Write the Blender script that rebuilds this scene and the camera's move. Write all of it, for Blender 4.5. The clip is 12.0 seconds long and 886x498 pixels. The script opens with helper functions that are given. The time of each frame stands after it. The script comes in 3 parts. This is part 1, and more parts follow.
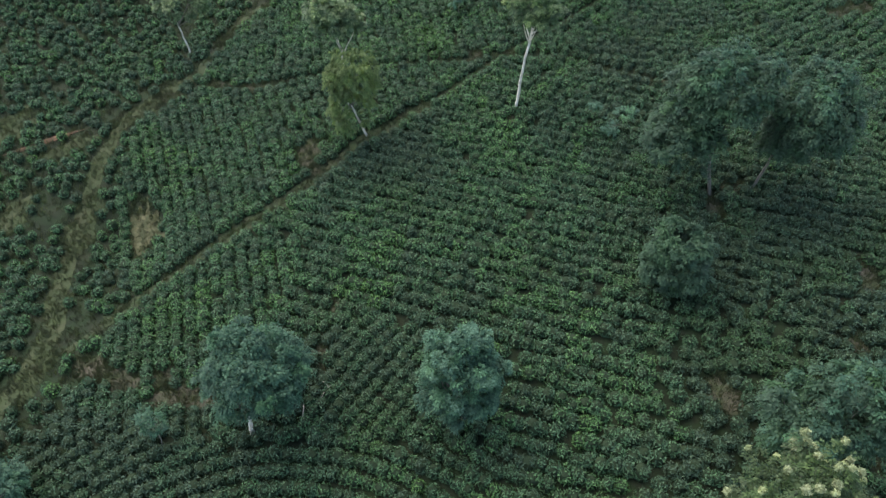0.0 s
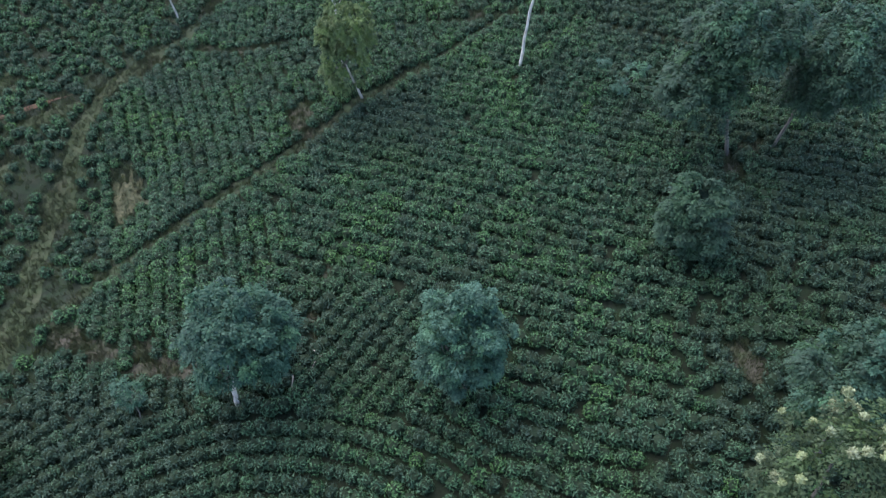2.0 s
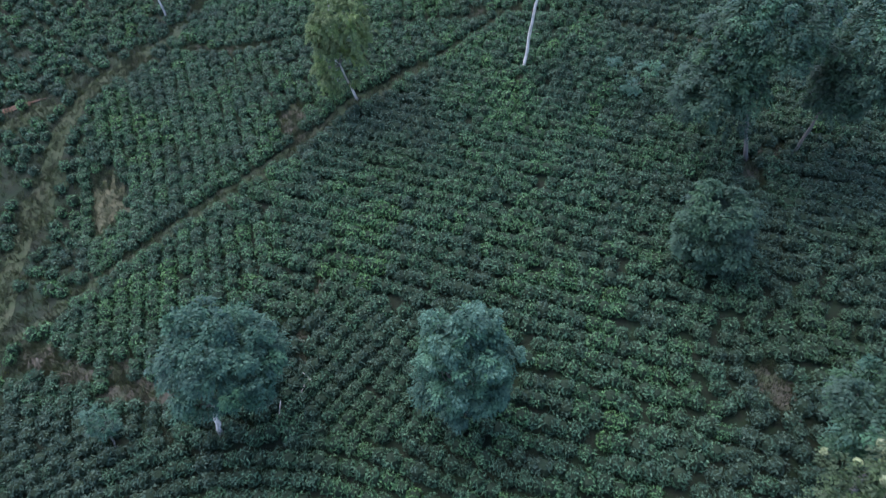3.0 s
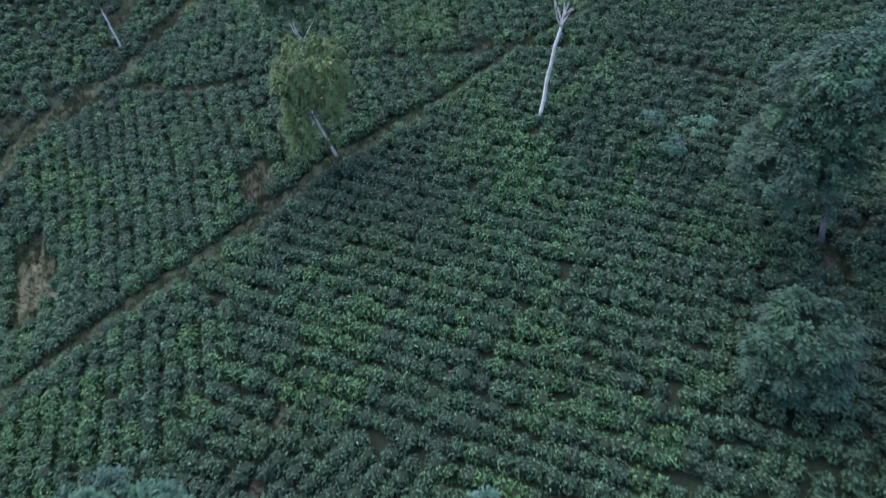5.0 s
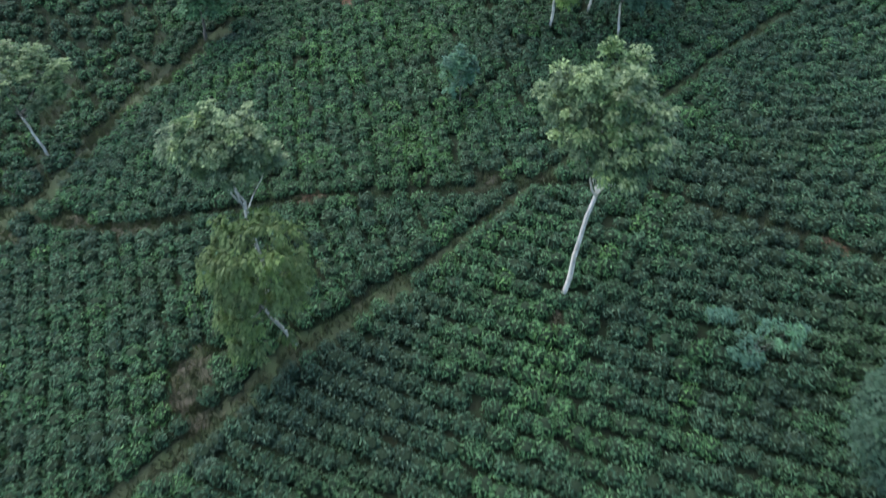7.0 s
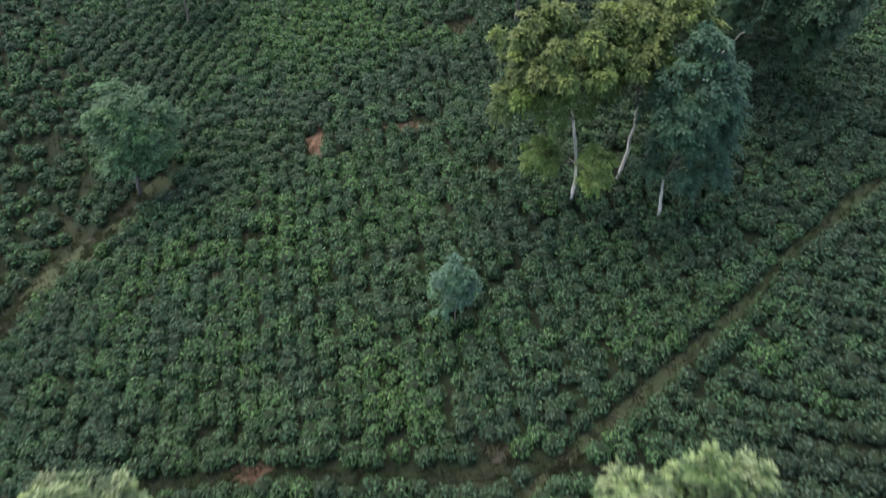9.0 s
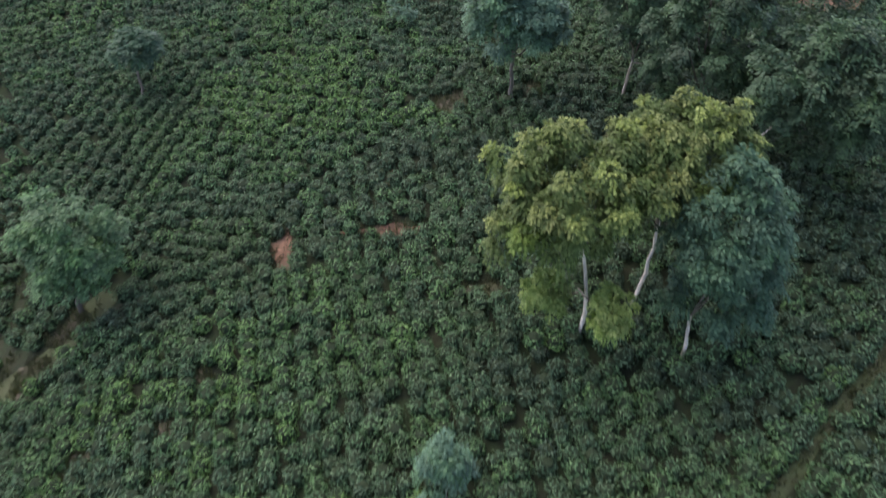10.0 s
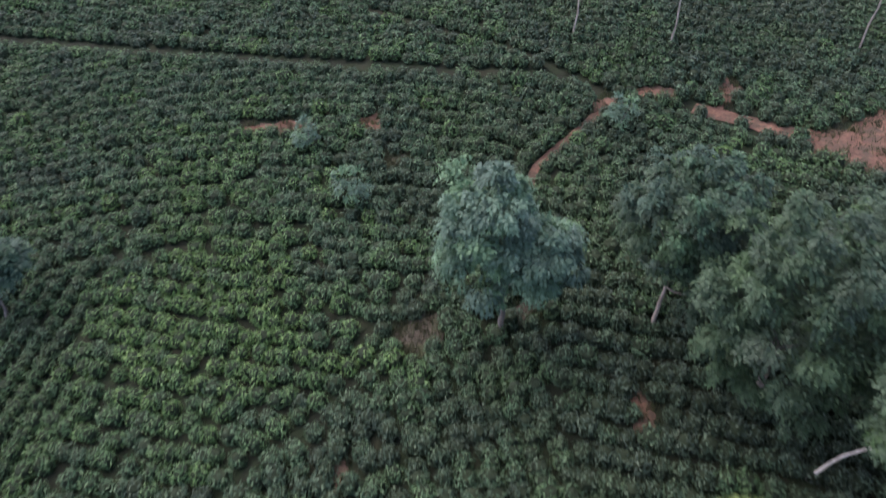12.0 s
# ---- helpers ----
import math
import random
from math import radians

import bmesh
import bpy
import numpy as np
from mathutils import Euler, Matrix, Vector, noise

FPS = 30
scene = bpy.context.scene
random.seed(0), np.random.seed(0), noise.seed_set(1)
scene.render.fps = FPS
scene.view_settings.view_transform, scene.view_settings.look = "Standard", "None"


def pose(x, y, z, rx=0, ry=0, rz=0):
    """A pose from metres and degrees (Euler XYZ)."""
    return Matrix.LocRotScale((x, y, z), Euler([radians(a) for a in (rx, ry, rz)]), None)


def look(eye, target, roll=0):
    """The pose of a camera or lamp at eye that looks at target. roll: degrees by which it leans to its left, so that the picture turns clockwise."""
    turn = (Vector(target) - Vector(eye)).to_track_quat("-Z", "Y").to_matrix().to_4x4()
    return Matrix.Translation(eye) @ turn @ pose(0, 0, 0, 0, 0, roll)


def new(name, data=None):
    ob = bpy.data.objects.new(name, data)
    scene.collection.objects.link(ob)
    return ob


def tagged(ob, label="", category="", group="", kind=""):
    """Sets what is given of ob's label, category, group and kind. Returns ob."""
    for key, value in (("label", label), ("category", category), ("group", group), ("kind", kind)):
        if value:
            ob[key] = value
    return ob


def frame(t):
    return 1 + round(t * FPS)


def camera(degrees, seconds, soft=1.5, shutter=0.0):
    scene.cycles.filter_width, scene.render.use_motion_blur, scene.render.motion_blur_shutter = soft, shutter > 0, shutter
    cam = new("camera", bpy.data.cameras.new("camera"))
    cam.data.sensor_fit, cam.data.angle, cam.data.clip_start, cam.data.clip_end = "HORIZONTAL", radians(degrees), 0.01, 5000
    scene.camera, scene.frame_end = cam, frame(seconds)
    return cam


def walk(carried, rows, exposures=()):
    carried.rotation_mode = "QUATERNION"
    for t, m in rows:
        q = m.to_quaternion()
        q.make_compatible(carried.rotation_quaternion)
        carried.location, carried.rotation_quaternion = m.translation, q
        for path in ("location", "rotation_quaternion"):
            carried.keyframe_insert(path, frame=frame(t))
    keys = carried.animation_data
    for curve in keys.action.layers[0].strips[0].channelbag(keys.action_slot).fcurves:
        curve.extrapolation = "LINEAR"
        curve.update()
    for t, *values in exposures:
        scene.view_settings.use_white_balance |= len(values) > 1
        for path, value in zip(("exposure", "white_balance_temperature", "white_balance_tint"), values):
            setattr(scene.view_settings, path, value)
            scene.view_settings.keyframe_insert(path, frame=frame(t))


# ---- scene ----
# camera and its flight
cam = camera(63.3, 12.0, soft=1.4, shutter=0.5)
METRES, EYE, TILT, LEAN, TURN = 72.0, 33.0, -42.0, 0.0, 0.0
ROWS = [
    (0.0, 0.0, 0.0, 0.0, 0.0, 0.0, 0.0),
    (0.5, -0.0006, 0.0093, -0.0082, 0.01, -0.03, 0.04),
    (1.0, -0.001, 0.019, -0.0172, 0.02, -0.1, 0.08),
    (1.5, -0.0004, 0.0298, -0.0253, 0.02, -0.19, 0.12),
    (2.0, 0.0006, 0.0443, -0.0297, 0.05, -0.33, 0.16),
    (2.5, 0.0004, 0.0637, -0.0273, 0.04, -0.36, 0.2),
    (4.5, 0.0018, 0.1805, 0.0281, 0.06, -0.01, 0.23),
    (5.0, 0.0022, 0.2187, 0.0501, 0.05, 0.09, 0.23),
    (5.5, 0.0029, 0.2591, 0.0747, 0.06, 0.21, 0.23),
    (6.0, 0.004, 0.2941, 0.1083, 0.07, 0.27, 0.24),
    (6.5, 0.0057, 0.3278, 0.146, 0.08, 0.53, 0.23),
    (7.0, 0.0074, 0.3626, 0.1848, 0.1, 0.68, 0.22),
    (9.0, 0.0134, 0.5032, 0.3441, -0.01, 1.59, 0.37),
    (9.5, 0.015, 0.5394, 0.3864, -0.35, 1.74, 0.8),
    (10.0, 0.0171, 0.5761, 0.4291, -0.7, 1.85, 1.29),
    (10.5, 0.019, 0.6129, 0.4723, -1.16, 1.94, 1.88),
    (11.0, 0.021, 0.6497, 0.5161, -1.79, 2.0, 2.59),
    (11.5, 0.0237, 0.6868, 0.56, -2.39, 2.06, 3.34),
    (12.0, 0.027, 0.7239, 0.6043, -2.98, 2.08, 4.03),
]
EXPOSURES = [(0.0, 2.16, 7050, 11), (1.0, 2.16, 6500, 13), (2.0, 2.16, 6110, 20), (4.0, 2.16, 5540, 27), (5.5, 2.15, 5750, 23), (7.0, 2.16, 6220, 9), (9.0, 2.12, 7080, 20), (10.5, 2.14, 7150, 31), (12.0, 2.12, 6900, 40)]
walk(cam, [(t, pose(0, 0, EYE, TILT, LEAN, TURN) @ pose(METRES * x, METRES * y, METRES * z, 90 + pitch, roll, yaw)) for t, x, y, z, yaw, pitch, roll in ROWS], EXPOSURES)

# sky and a wide, weak sun behind cloud
world = bpy.data.worlds.new("evening_sky")
scene.world = world
world.use_nodes = True
sky = world.node_tree.nodes.new("ShaderNodeTexSky")
sky.sky_type, sky.sun_disc = "NISHITA", False
sky.sun_elevation, sky.sun_rotation = radians(58), radians(-45)
world.node_tree.links.new(sky.outputs[0], world.node_tree.nodes["Background"].inputs[0])
world.node_tree.nodes["Background"].inputs[1].default_value = 0.12
sun_data = bpy.data.lights.new("sun", "SUN")
sun_data.energy, sun_data.angle, sun_data.color = 1.45, radians(80), (1.0, 0.94, 0.85)
sun = new("sun", sun_data)
sun.matrix_world = look((-30, 90, 68), (0, 60, 0))


# ---- materials ----
def material(name):
    m = bpy.data.materials.new(name)
    m.use_nodes = True
    nt = m.node_tree
    return m, nt, nt.nodes["Principled BSDF"]


def node(nt, kind, **inputs):
    n = nt.nodes.new(kind)
    for key, value in inputs.items():
        n.inputs[key.replace("_", " ")].default_value = value
    return n


def ramp(nt, source, stops):
    r = nt.nodes.new("ShaderNodeValToRGB")
    while len(r.color_ramp.elements) < len(stops):
        r.color_ramp.elements.new(0.5)
    for e, (at, colour) in zip(r.color_ramp.elements, stops):
        e.position, e.color = at, (*colour, 1)
    nt.links.new(source, r.inputs[0])
    return r.outputs[0]


def mixed(nt, fac, a, b, blend="MIX"):
    m = nt.nodes.new("ShaderNodeMix")
    m.data_type, m.blend_type = "RGBA", blend
    for slot, value in ((0, fac), (6, a), (7, b)):
        if hasattr(value, "node"):
            nt.links.new(value, m.inputs[slot])
        else:
            m.inputs[slot].default_value = value if slot == 0 else (*value, 1)
    return m.outputs[2]


def position_noise(nt, scale, detail=4.0, rough=0.6):
    g = nt.nodes.new("ShaderNodeNewGeometry")
    n = node(nt, "ShaderNodeTexNoise", Scale=scale, Detail=detail, Roughness=rough)
    nt.links.new(g.outputs["Position"], n.inputs["Vector"])
    return n.outputs[0]


def leaf_material(name, dark, mid, light, patch=None, rough=0.62, through_light=0.2, patch_scale=0.16):
    """Foliage: each leaf its own tone, each plant its own, and broad drifts of another colour."""
    m, nt, b = material(name)
    g = nt.nodes.new("ShaderNodeNewGeometry")
    colour = ramp(nt, g.outputs["Random Per Island"], [(0.0, dark), (0.6, mid), (1.0, light)])
    tone = nt.nodes.new("ShaderNodeAttribute")
    tone.attribute_name = "tone"
    hue = ramp(nt, tone.outputs["Fac"], [(0.0, (0.80, 0.68, 0.82)), (0.45, (1, 1, 1)), (0.75, (1.2, 1.28, 0.95)), (1.0, (1.48, 1.5, 0.9))])
    colour = mixed(nt, 1.0, colour, hue, "MULTIPLY")
    if patch:
        spread = ramp(nt, position_noise(nt, patch_scale, 3.0), [(0.5, (0, 0, 0)), (0.72, (1, 1, 1))])
        colour = mixed(nt, spread, colour, mixed(nt, 0.5, colour, patch))
    nt.links.new(colour, b.inputs["Base Color"])
    b.inputs["Roughness"].default_value = rough
    b.inputs["Specular IOR Level"].default_value = 0.2
    t = nt.nodes.new("ShaderNodeBsdfTranslucent")
    nt.links.new(colour, t.inputs[0])
    mix = nt.nodes.new("ShaderNodeMixShader")
    mix.inputs[0].default_value = through_light
    nt.links.new(b.outputs[0], mix.inputs[1])
    nt.links.new(t.outputs[0], mix.inputs[2])
    nt.links.new(mix.outputs[0], nt.nodes["Material Output"].inputs[0])
    return m


def earth_material(name, stops, fine=6.0, broad=0.35, rough=0.95, bump=0.3, patch=None):
    m, nt, b = material(name)
    colour = ramp(nt, position_noise(nt, broad, 5.0, 0.65), stops)
    grain = ramp(nt, position_noise(nt, fine, 6.0, 0.7), [(0.3, (0.55, 0.55, 0.55)), (0.7, (1.35, 1.35, 1.35))])
    colour = mixed(nt, 1.0, colour, grain, "MULTIPLY")
    if patch:
        spread = ramp(nt, position_noise(nt, 0.9, 6.0, 0.7), [(0.46, (0, 0, 0)), (0.6, (1, 1, 1))])
        colour = mixed(nt, spread, colour, patch)
    nt.links.new(colour, b.inputs["Base Color"])
    b.inputs["Roughness"].default_value = rough
    b.inputs["Specular IOR Level"].default_value = 0.15
    bp = node(nt, "ShaderNodeBump", Strength=bump, Distance=0.08)
    nt.links.new(position_noise(nt, fine * 1.4, 6.0, 0.7), bp.inputs["Height"])
    nt.links.new(bp.outputs[0], b.inputs["Normal"])
    return m


def bark_material(name, stops):
    m, nt, b = material(name)
    tc = nt.nodes.new("ShaderNodeNewGeometry")
    mp = nt.nodes.new("ShaderNodeMapping")
    mp.inputs["Scale"].default_value = (5, 5, 1.2)
    nt.links.new(tc.outputs["Position"], mp.inputs[0])
    n = node(nt, "ShaderNodeTexNoise", Scale=1.6, Detail=6.0, Roughness=0.7)
    nt.links.new(mp.outputs[0], n.inputs["Vector"])
    nt.links.new(ramp(nt, n.outputs[0], stops), b.inputs["Base Color"])
    b.inputs["Roughness"].default_value = 0.85
    bp = node(nt, "ShaderNodeBump", Strength=0.5, Distance=0.03)
    nt.links.new(n.outputs[0], bp.inputs["Height"])
    nt.links.new(bp.outputs[0], b.inputs["Normal"])
    return m


TEA_LEAF = leaf_material("tea_leaf", (0.022, 0.052, 0.027), (0.042, 0.096, 0.047), (0.092, 0.172, 0.088), (0.06, 0.13, 0.035))
# Inner twigs, near-black green: the shade inside the bushes put into colour.
TEA_SHADE_CORE = earth_material("tea_shaded_twigs", [(0.3, (0.010, 0.020, 0.010)), (0.7, (0.020, 0.034, 0.016))], 14.0, 1.5)
BLUE_LEAF = leaf_material("grey_green_leaf", (0.031, 0.076, 0.047), (0.054, 0.123, 0.076), (0.090, 0.172, 0.114))
DARK_LEAF = leaf_material("dark_green_leaf", (0.016, 0.040, 0.021), (0.025, 0.060, 0.033), (0.042, 0.082, 0.048))
LIME_LEAF = leaf_material("yellow_green_leaf", (0.031, 0.061, 0.015), (0.055, 0.095, 0.025), (0.093, 0.138, 0.046), through_light=0.25)
BAMBOO_LEAF = leaf_material("olive_leaf", (0.055, 0.091, 0.030), (0.097, 0.147, 0.052), (0.140, 0.188, 0.075), through_light=0.38)
FRESH_LEAF = leaf_material("fresh_lime_leaf", (0.068, 0.125, 0.029), (0.122, 0.192, 0.049), (0.202, 0.273, 0.091), through_light=0.25)
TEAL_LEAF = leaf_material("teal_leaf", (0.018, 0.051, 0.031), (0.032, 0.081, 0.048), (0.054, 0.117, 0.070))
DEEP_LEAF = leaf_material("deep_green_leaf", (0.017, 0.043, 0.022), (0.028, 0.065, 0.032), (0.046, 0.091, 0.049))
SOFT_LEAF = leaf_material("soft_olive_leaf", (0.036, 0.070, 0.030), (0.068, 0.115, 0.052), (0.12, 0.168, 0.085))
GREEN_LEAF = leaf_material("mid_green_leaf", (0.024, 0.066, 0.028), (0.05, 0.12, 0.052), (0.095, 0.18, 0.085))
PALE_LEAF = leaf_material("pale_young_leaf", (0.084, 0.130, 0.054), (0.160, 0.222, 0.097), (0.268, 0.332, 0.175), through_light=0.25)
YOUNG_LEAF = leaf_material("yellow_young_leaf", (0.067, 0.102, 0.025), (0.119, 0.163, 0.046), (0.194, 0.246, 0.086), through_light=0.25)
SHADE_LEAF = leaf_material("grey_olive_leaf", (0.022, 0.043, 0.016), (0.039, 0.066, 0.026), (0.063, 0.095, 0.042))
BLOSSOM = leaf_material("cream_blossom", (0.136, 0.166, 0.078), (0.223, 0.258, 0.136), (0.330, 0.360, 0.214), through_light=0.2)
DRY_GRASS = leaf_material("dry_grass", (0.032, 0.046, 0.021), (0.057, 0.071, 0.034), (0.094, 0.103, 0.056))
WHITE_BARK = bark_material("pale_bark", [(0.3, (0.22, 0.205, 0.165)), (0.5, (0.42, 0.40, 0.34)), (0.72, (0.62, 0.59, 0.52))])
DEAD_WOOD = bark_material("bleached_dead_wood", [(0.3, (0.11, 0.10, 0.078)), (0.5, (0.20, 0.185, 0.15)), (0.72, (0.30, 0.28, 0.235))])
GREY_BARK = bark_material("grey_brown_bark", [(0.3, (0.05, 0.048, 0.039)), (0.6, (0.105, 0.098, 0.081)), (0.85, (0.19, 0.178, 0.15))])
# Soil kept near black so the gaps between tea rows look shaded.
GROUND = earth_material("shade_dark_soil", [(0.3, (0.008, 0.013, 0.007)), (0.5, (0.013, 0.019, 0.010)), (0.7, (0.022, 0.026, 0.014))], patch=(0.013, 0.024, 0.010))
GRASS = earth_material("short_grass", [(0.3, (0.024, 0.036, 0.017)), (0.5, (0.035, 0.046, 0.022)), (0.7, (0.050, 0.056, 0.030))], 7.0, 0.5, patch=(0.034, 0.048, 0.021))
TRACK = earth_material("trodden_brown_soil", [(0.3, (0.022, 0.032, 0.016)), (0.5, (0.032, 0.042, 0.022)), (0.7, (0.051, 0.053, 0.032))], patch=(0.035, 0.053, 0.024))
RED_SOIL = earth_material("bare_red_soil", [(0.3, (0.055, 0.040, 0.027)), (0.5, (0.105, 0.064, 0.042)), (0.72, (0.175, 0.108, 0.070))], 5.0, 0.8, patch=(0.062, 0.050, 0.033))
BROWN_SOIL = earth_material("bare_brown_soil", [(0.3, (0.043, 0.043, 0.029)), (0.5, (0.057, 0.055, 0.039)), (0.72, (0.088, 0.079, 0.060))], 5.0, 0.8, patch=(0.037, 0.048, 0.024))

STRAW = earth_material("dry_straw_grass", [(0.3, (0.044, 0.048, 0.025)), (0.5, (0.066, 0.068, 0.036)), (0.72, (0.096, 0.092, 0.052))], 7.0, 0.7, patch=(0.040, 0.050, 0.025))

# ---- the lie of the land ----
LAND = (3.125, 6.692, 0.491, -0.006, -0.472, 3.7, 0.159, -1.313, 0.086, -1.977, 0.848, 0.176, -0.262, -0.389, 0.289)
HOLLOWS = ((-26.5, 44, -1.8, 4.5), (-28, 76, -2.5, 6.5))


def land(x, y):
    """Height of the ground: a broad hillside that rises ahead and falls off to a valley on the left."""
    x, y = np.asarray(x, float), np.asarray(y, float)
    u, v = np.clip(x, -52, 46) / 30, (np.clip(y, -5, 132) - 65) / 45
    z, k = 0.0, 0
    for i in range(5):
        for j in range(5 - i):
            z = z + LAND[k] * u ** i * v ** j
            k += 1
    for hx, hy, depth, reach in HOLLOWS:
        z = z + depth * np.exp(-((x - hx) ** 2 + (y - hy) ** 2) / (2 * reach * reach))
    return z + 0.06 * np.sin(x * 0.9 + 1.3 * np.sin(y * 0.45)) * np.cos(y * 0.8)


def height(x, y):
    return float(land(x, y))


def mesh_object(name, verts, faces, mats, parent=None, label="", slots=None, tone=None, smooth=False):
    """One mesh from arrays of vertices and of faces with three or four corners."""
    me = bpy.data.meshes.new(name)
    verts = np.asarray(verts, np.float32)
    groups = [np.asarray(f, np.int32) for f in (faces if isinstance(faces, list) else [faces])]
    me.vertices.add(len(verts))
    me.vertices.foreach_set("co", verts.ravel())
    flat = np.concatenate([g.ravel() for g in groups])
    sizes = np.concatenate([np.full(len(g), g.shape[1], np.int32) for g in groups])
    me.loops.add(len(flat))
    me.loops.foreach_set("vertex_index", flat)
    me.polygons.add(len(sizes))
    me.polygons.foreach_set("loop_start", np.concatenate([[0], np.cumsum(sizes)[:-1]]).astype(np.int32))
    for m in mats:
        me.materials.append(m)
    if slots is not None:
        me.polygons.foreach_set("material_index", np.asarray(slots, np.int32))
    me.polygons.foreach_set("use_smooth", np.full(len(sizes), smooth))
    if tone is not None:
        me.attributes.new("tone", "FLOAT", "POINT").data.foreach_set("value", np.asarray(tone, np.float32))
    me.update(calc_edges=True)
    ob = new(name, me)
    if parent:
        ob.parent = parent
    if label:
        ob["label"] = label
    return ob


# one sheet of ground, fine where the camera passes and coarse out to the horizon
inner_x, inner_y = np.arange(-62, 56.1, 0.7), np.arange(-6, 140.1, 0.7)
far_out = np.array([4, 10, 20, 40, 80, 160, 320, 640, 1280, 2400.0])
gx = np.concatenate([-62 - far_out[::-1], inner_x, inner_x[-1] + far_out])
gy = np.concatenate([-6 - far_out[::-1], inner_y, inner_y[-1] + far_out])
GX, GY = np.meshgrid(gx, gy)
index = np.arange(GX.size).reshape(GX.shape)
quads = np.stack([index[:-1, :-1], index[:-1, 1:], index[1:, 1:], index[1:, :-1]], -1).reshape(-1, 4)
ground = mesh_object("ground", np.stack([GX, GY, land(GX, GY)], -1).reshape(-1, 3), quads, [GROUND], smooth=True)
tagged(ground, "grassy hillside soil, darkened for the shade under the tea rows", "ground", kind="structure")

# ---- tracks and bare soil ----
TRACKS = {
    "main": ([(-36, 24), (-26.9, 31.9), (-21.8, 36.5), (-17.1, 40.5), (-11.3, 44.8), (-6.2, 50.0), (-1.1, 53.6), (3.6, 57.5), (7.0, 60.3), (13.3, 65.2), (17.1, 68.6), (23.6, 73.8), (36, 84), (46, 92)], 0.33),
    "verge": ([(-24.0, 34.6), (-21.8, 36.5), (-17.1, 40.5), (-14.5, 42.3), (-11.5, 44.7), (-8.6, 47.5), (-6.2, 50.0), (-3.0, 52.2), (-1.1, 53.6)], 0.62),
    "cross": ([(-23, 61.0), (-18, 59.5), (-12, 59.5), (-7, 59.7), (-2.7, 59.2), (1.9, 59.0), (5, 59.0), (9.7, 58.3), (13.6, 56.4), (16.5, 55.1), (19, 53.9), (22, 52), (30, 49)], 0.2),
    "valley": ([(-32, 20), (-29.3, 29), (-28.4, 34.2), (-29.7, 40), (-30.4, 50), (-30.0, 57), (-26.4, 61.4), (-24, 64.1), (-22.3, 70), (-21.2, 73.4), (-17.8, 75.6), (-15.5, 79)], 0.82),
    "furrow": ([(-18.3, 76.9), (-11.2, 78.3), (-9.0, 78.9), (-6.9, 82), (-4.8, 84.6), (-1, 87.4), (1.4, 90), (2.8, 92.2), (4.4, 93.8)], 0.22),
    "contour": ([(-17.2, 98.6), (-14.0, 98.9), (-10.9, 99.3), (-7.8, 99.5), (-4.7, 99.8), (-1.6, 100.2), (0.9, 100.5)], 0.2),
    "short_gap": ([(-7.8, 95.4), (-6.1, 94.8), (-4.5, 94.2)], 0.08),
    "lower_gap": ([(-3.8, 92.8), (-1.9, 92.0), (-0.1, 90.5)], 0.2),
    "upper": ([(-34, 122.5), (-15.5, 116.5), (-5.9, 113.1), (3.6, 109.7), (11.7, 107.3), (13.4, 105.8), (14.4, 104.4)], 0.4),
    "spur": ([(-6, 123), (-1.5, 119.5), (2.9, 116.1), (7.8, 112.1), (10.6, 109.7), (12.4, 107.3)], 0.22),
    "red": ([(14.4, 104.4), (12.7, 102.6), (9.3, 99.5), (8.6, 97.6)], 0.22),
    "ridge": ([(18.9, 103.0), (19.7, 102.4), (21.6, 101), (23.8, 99.8), (30, 98)], 0.55),
}


def smooth_line(points, step=0.5):
    """Points every half metre along a curve through the given ones."""
    p = [Vector(a) for a in points]
    p = [2 * p[0] - p[1], *p, 2 * p[-1] - p[-2]]
    out = []
    for a, b, c, d in zip(p, p[1:], p[2:], p[3:]):
        n = max(2, int((c - b).length / step))
        for i in range(n):
            t = i / n
            out.append(0.5 * (2 * b + (c - a) * t + (2 * a - 5 * b + 4 * c - d) * t * t + (3 * b - a - 3 * c + d) * t ** 3))
    return np.array([(v.x, v.y) for v in out + [p[-2]]])


EDGE_GAP = {"ridge": 0.3, "short_gap": 0.25, "upper": 0.52, "cross": 0.52, "main": 0.4, "spur": 0.5, "red": 0.4, "verge": 0.42}
LINES = {name: smooth_line(points) for name, (points, _) in TRACKS.items()}


def build_track(name, kind_name, mat, label, lift):
    line, half = LINES[name], TRACKS[name][1]
    way = np.gradient(line, axis=0)
    side = np.stack([-way[:, 1], way[:, 0]], -1) / np.linalg.norm(way, axis=1)[:, None]
    rng = np.random.default_rng(len(line))
    wander = lambda: np.convolve(rng.normal(0, 1, len(line) + 8), np.ones(5) / 5, "same")[4:-4] * half * 0.45
    left, right = half + wander(), half + wander()
    cols = [line + side * (w * f)[:, None] for w, f in ((left, 1), (left, 0.45), (right, 0), (-right, 0.45), (-right, 1))]
    grid = np.stack(cols, 1)
    dip = np.array([0.0, 0.03, 0.02, 0.03, 0.0]) + lift
    z = land(grid[..., 0], grid[..., 1]) + dip
    idx = np.arange(grid.shape[0] * 5).reshape(-1, 5)
    q = np.stack([idx[:-1, 1:], idx[:-1, :-1], idx[1:, :-1], idx[1:, 1:]], -1).reshape(-1, 4)[:, ::-1]
    ob = mesh_object(kind_name, np.concatenate([grid, z[..., None]], -1).reshape(-1, 3), q, [mat], smooth=True)
    tagged(ob, label, "path", kind="structure")


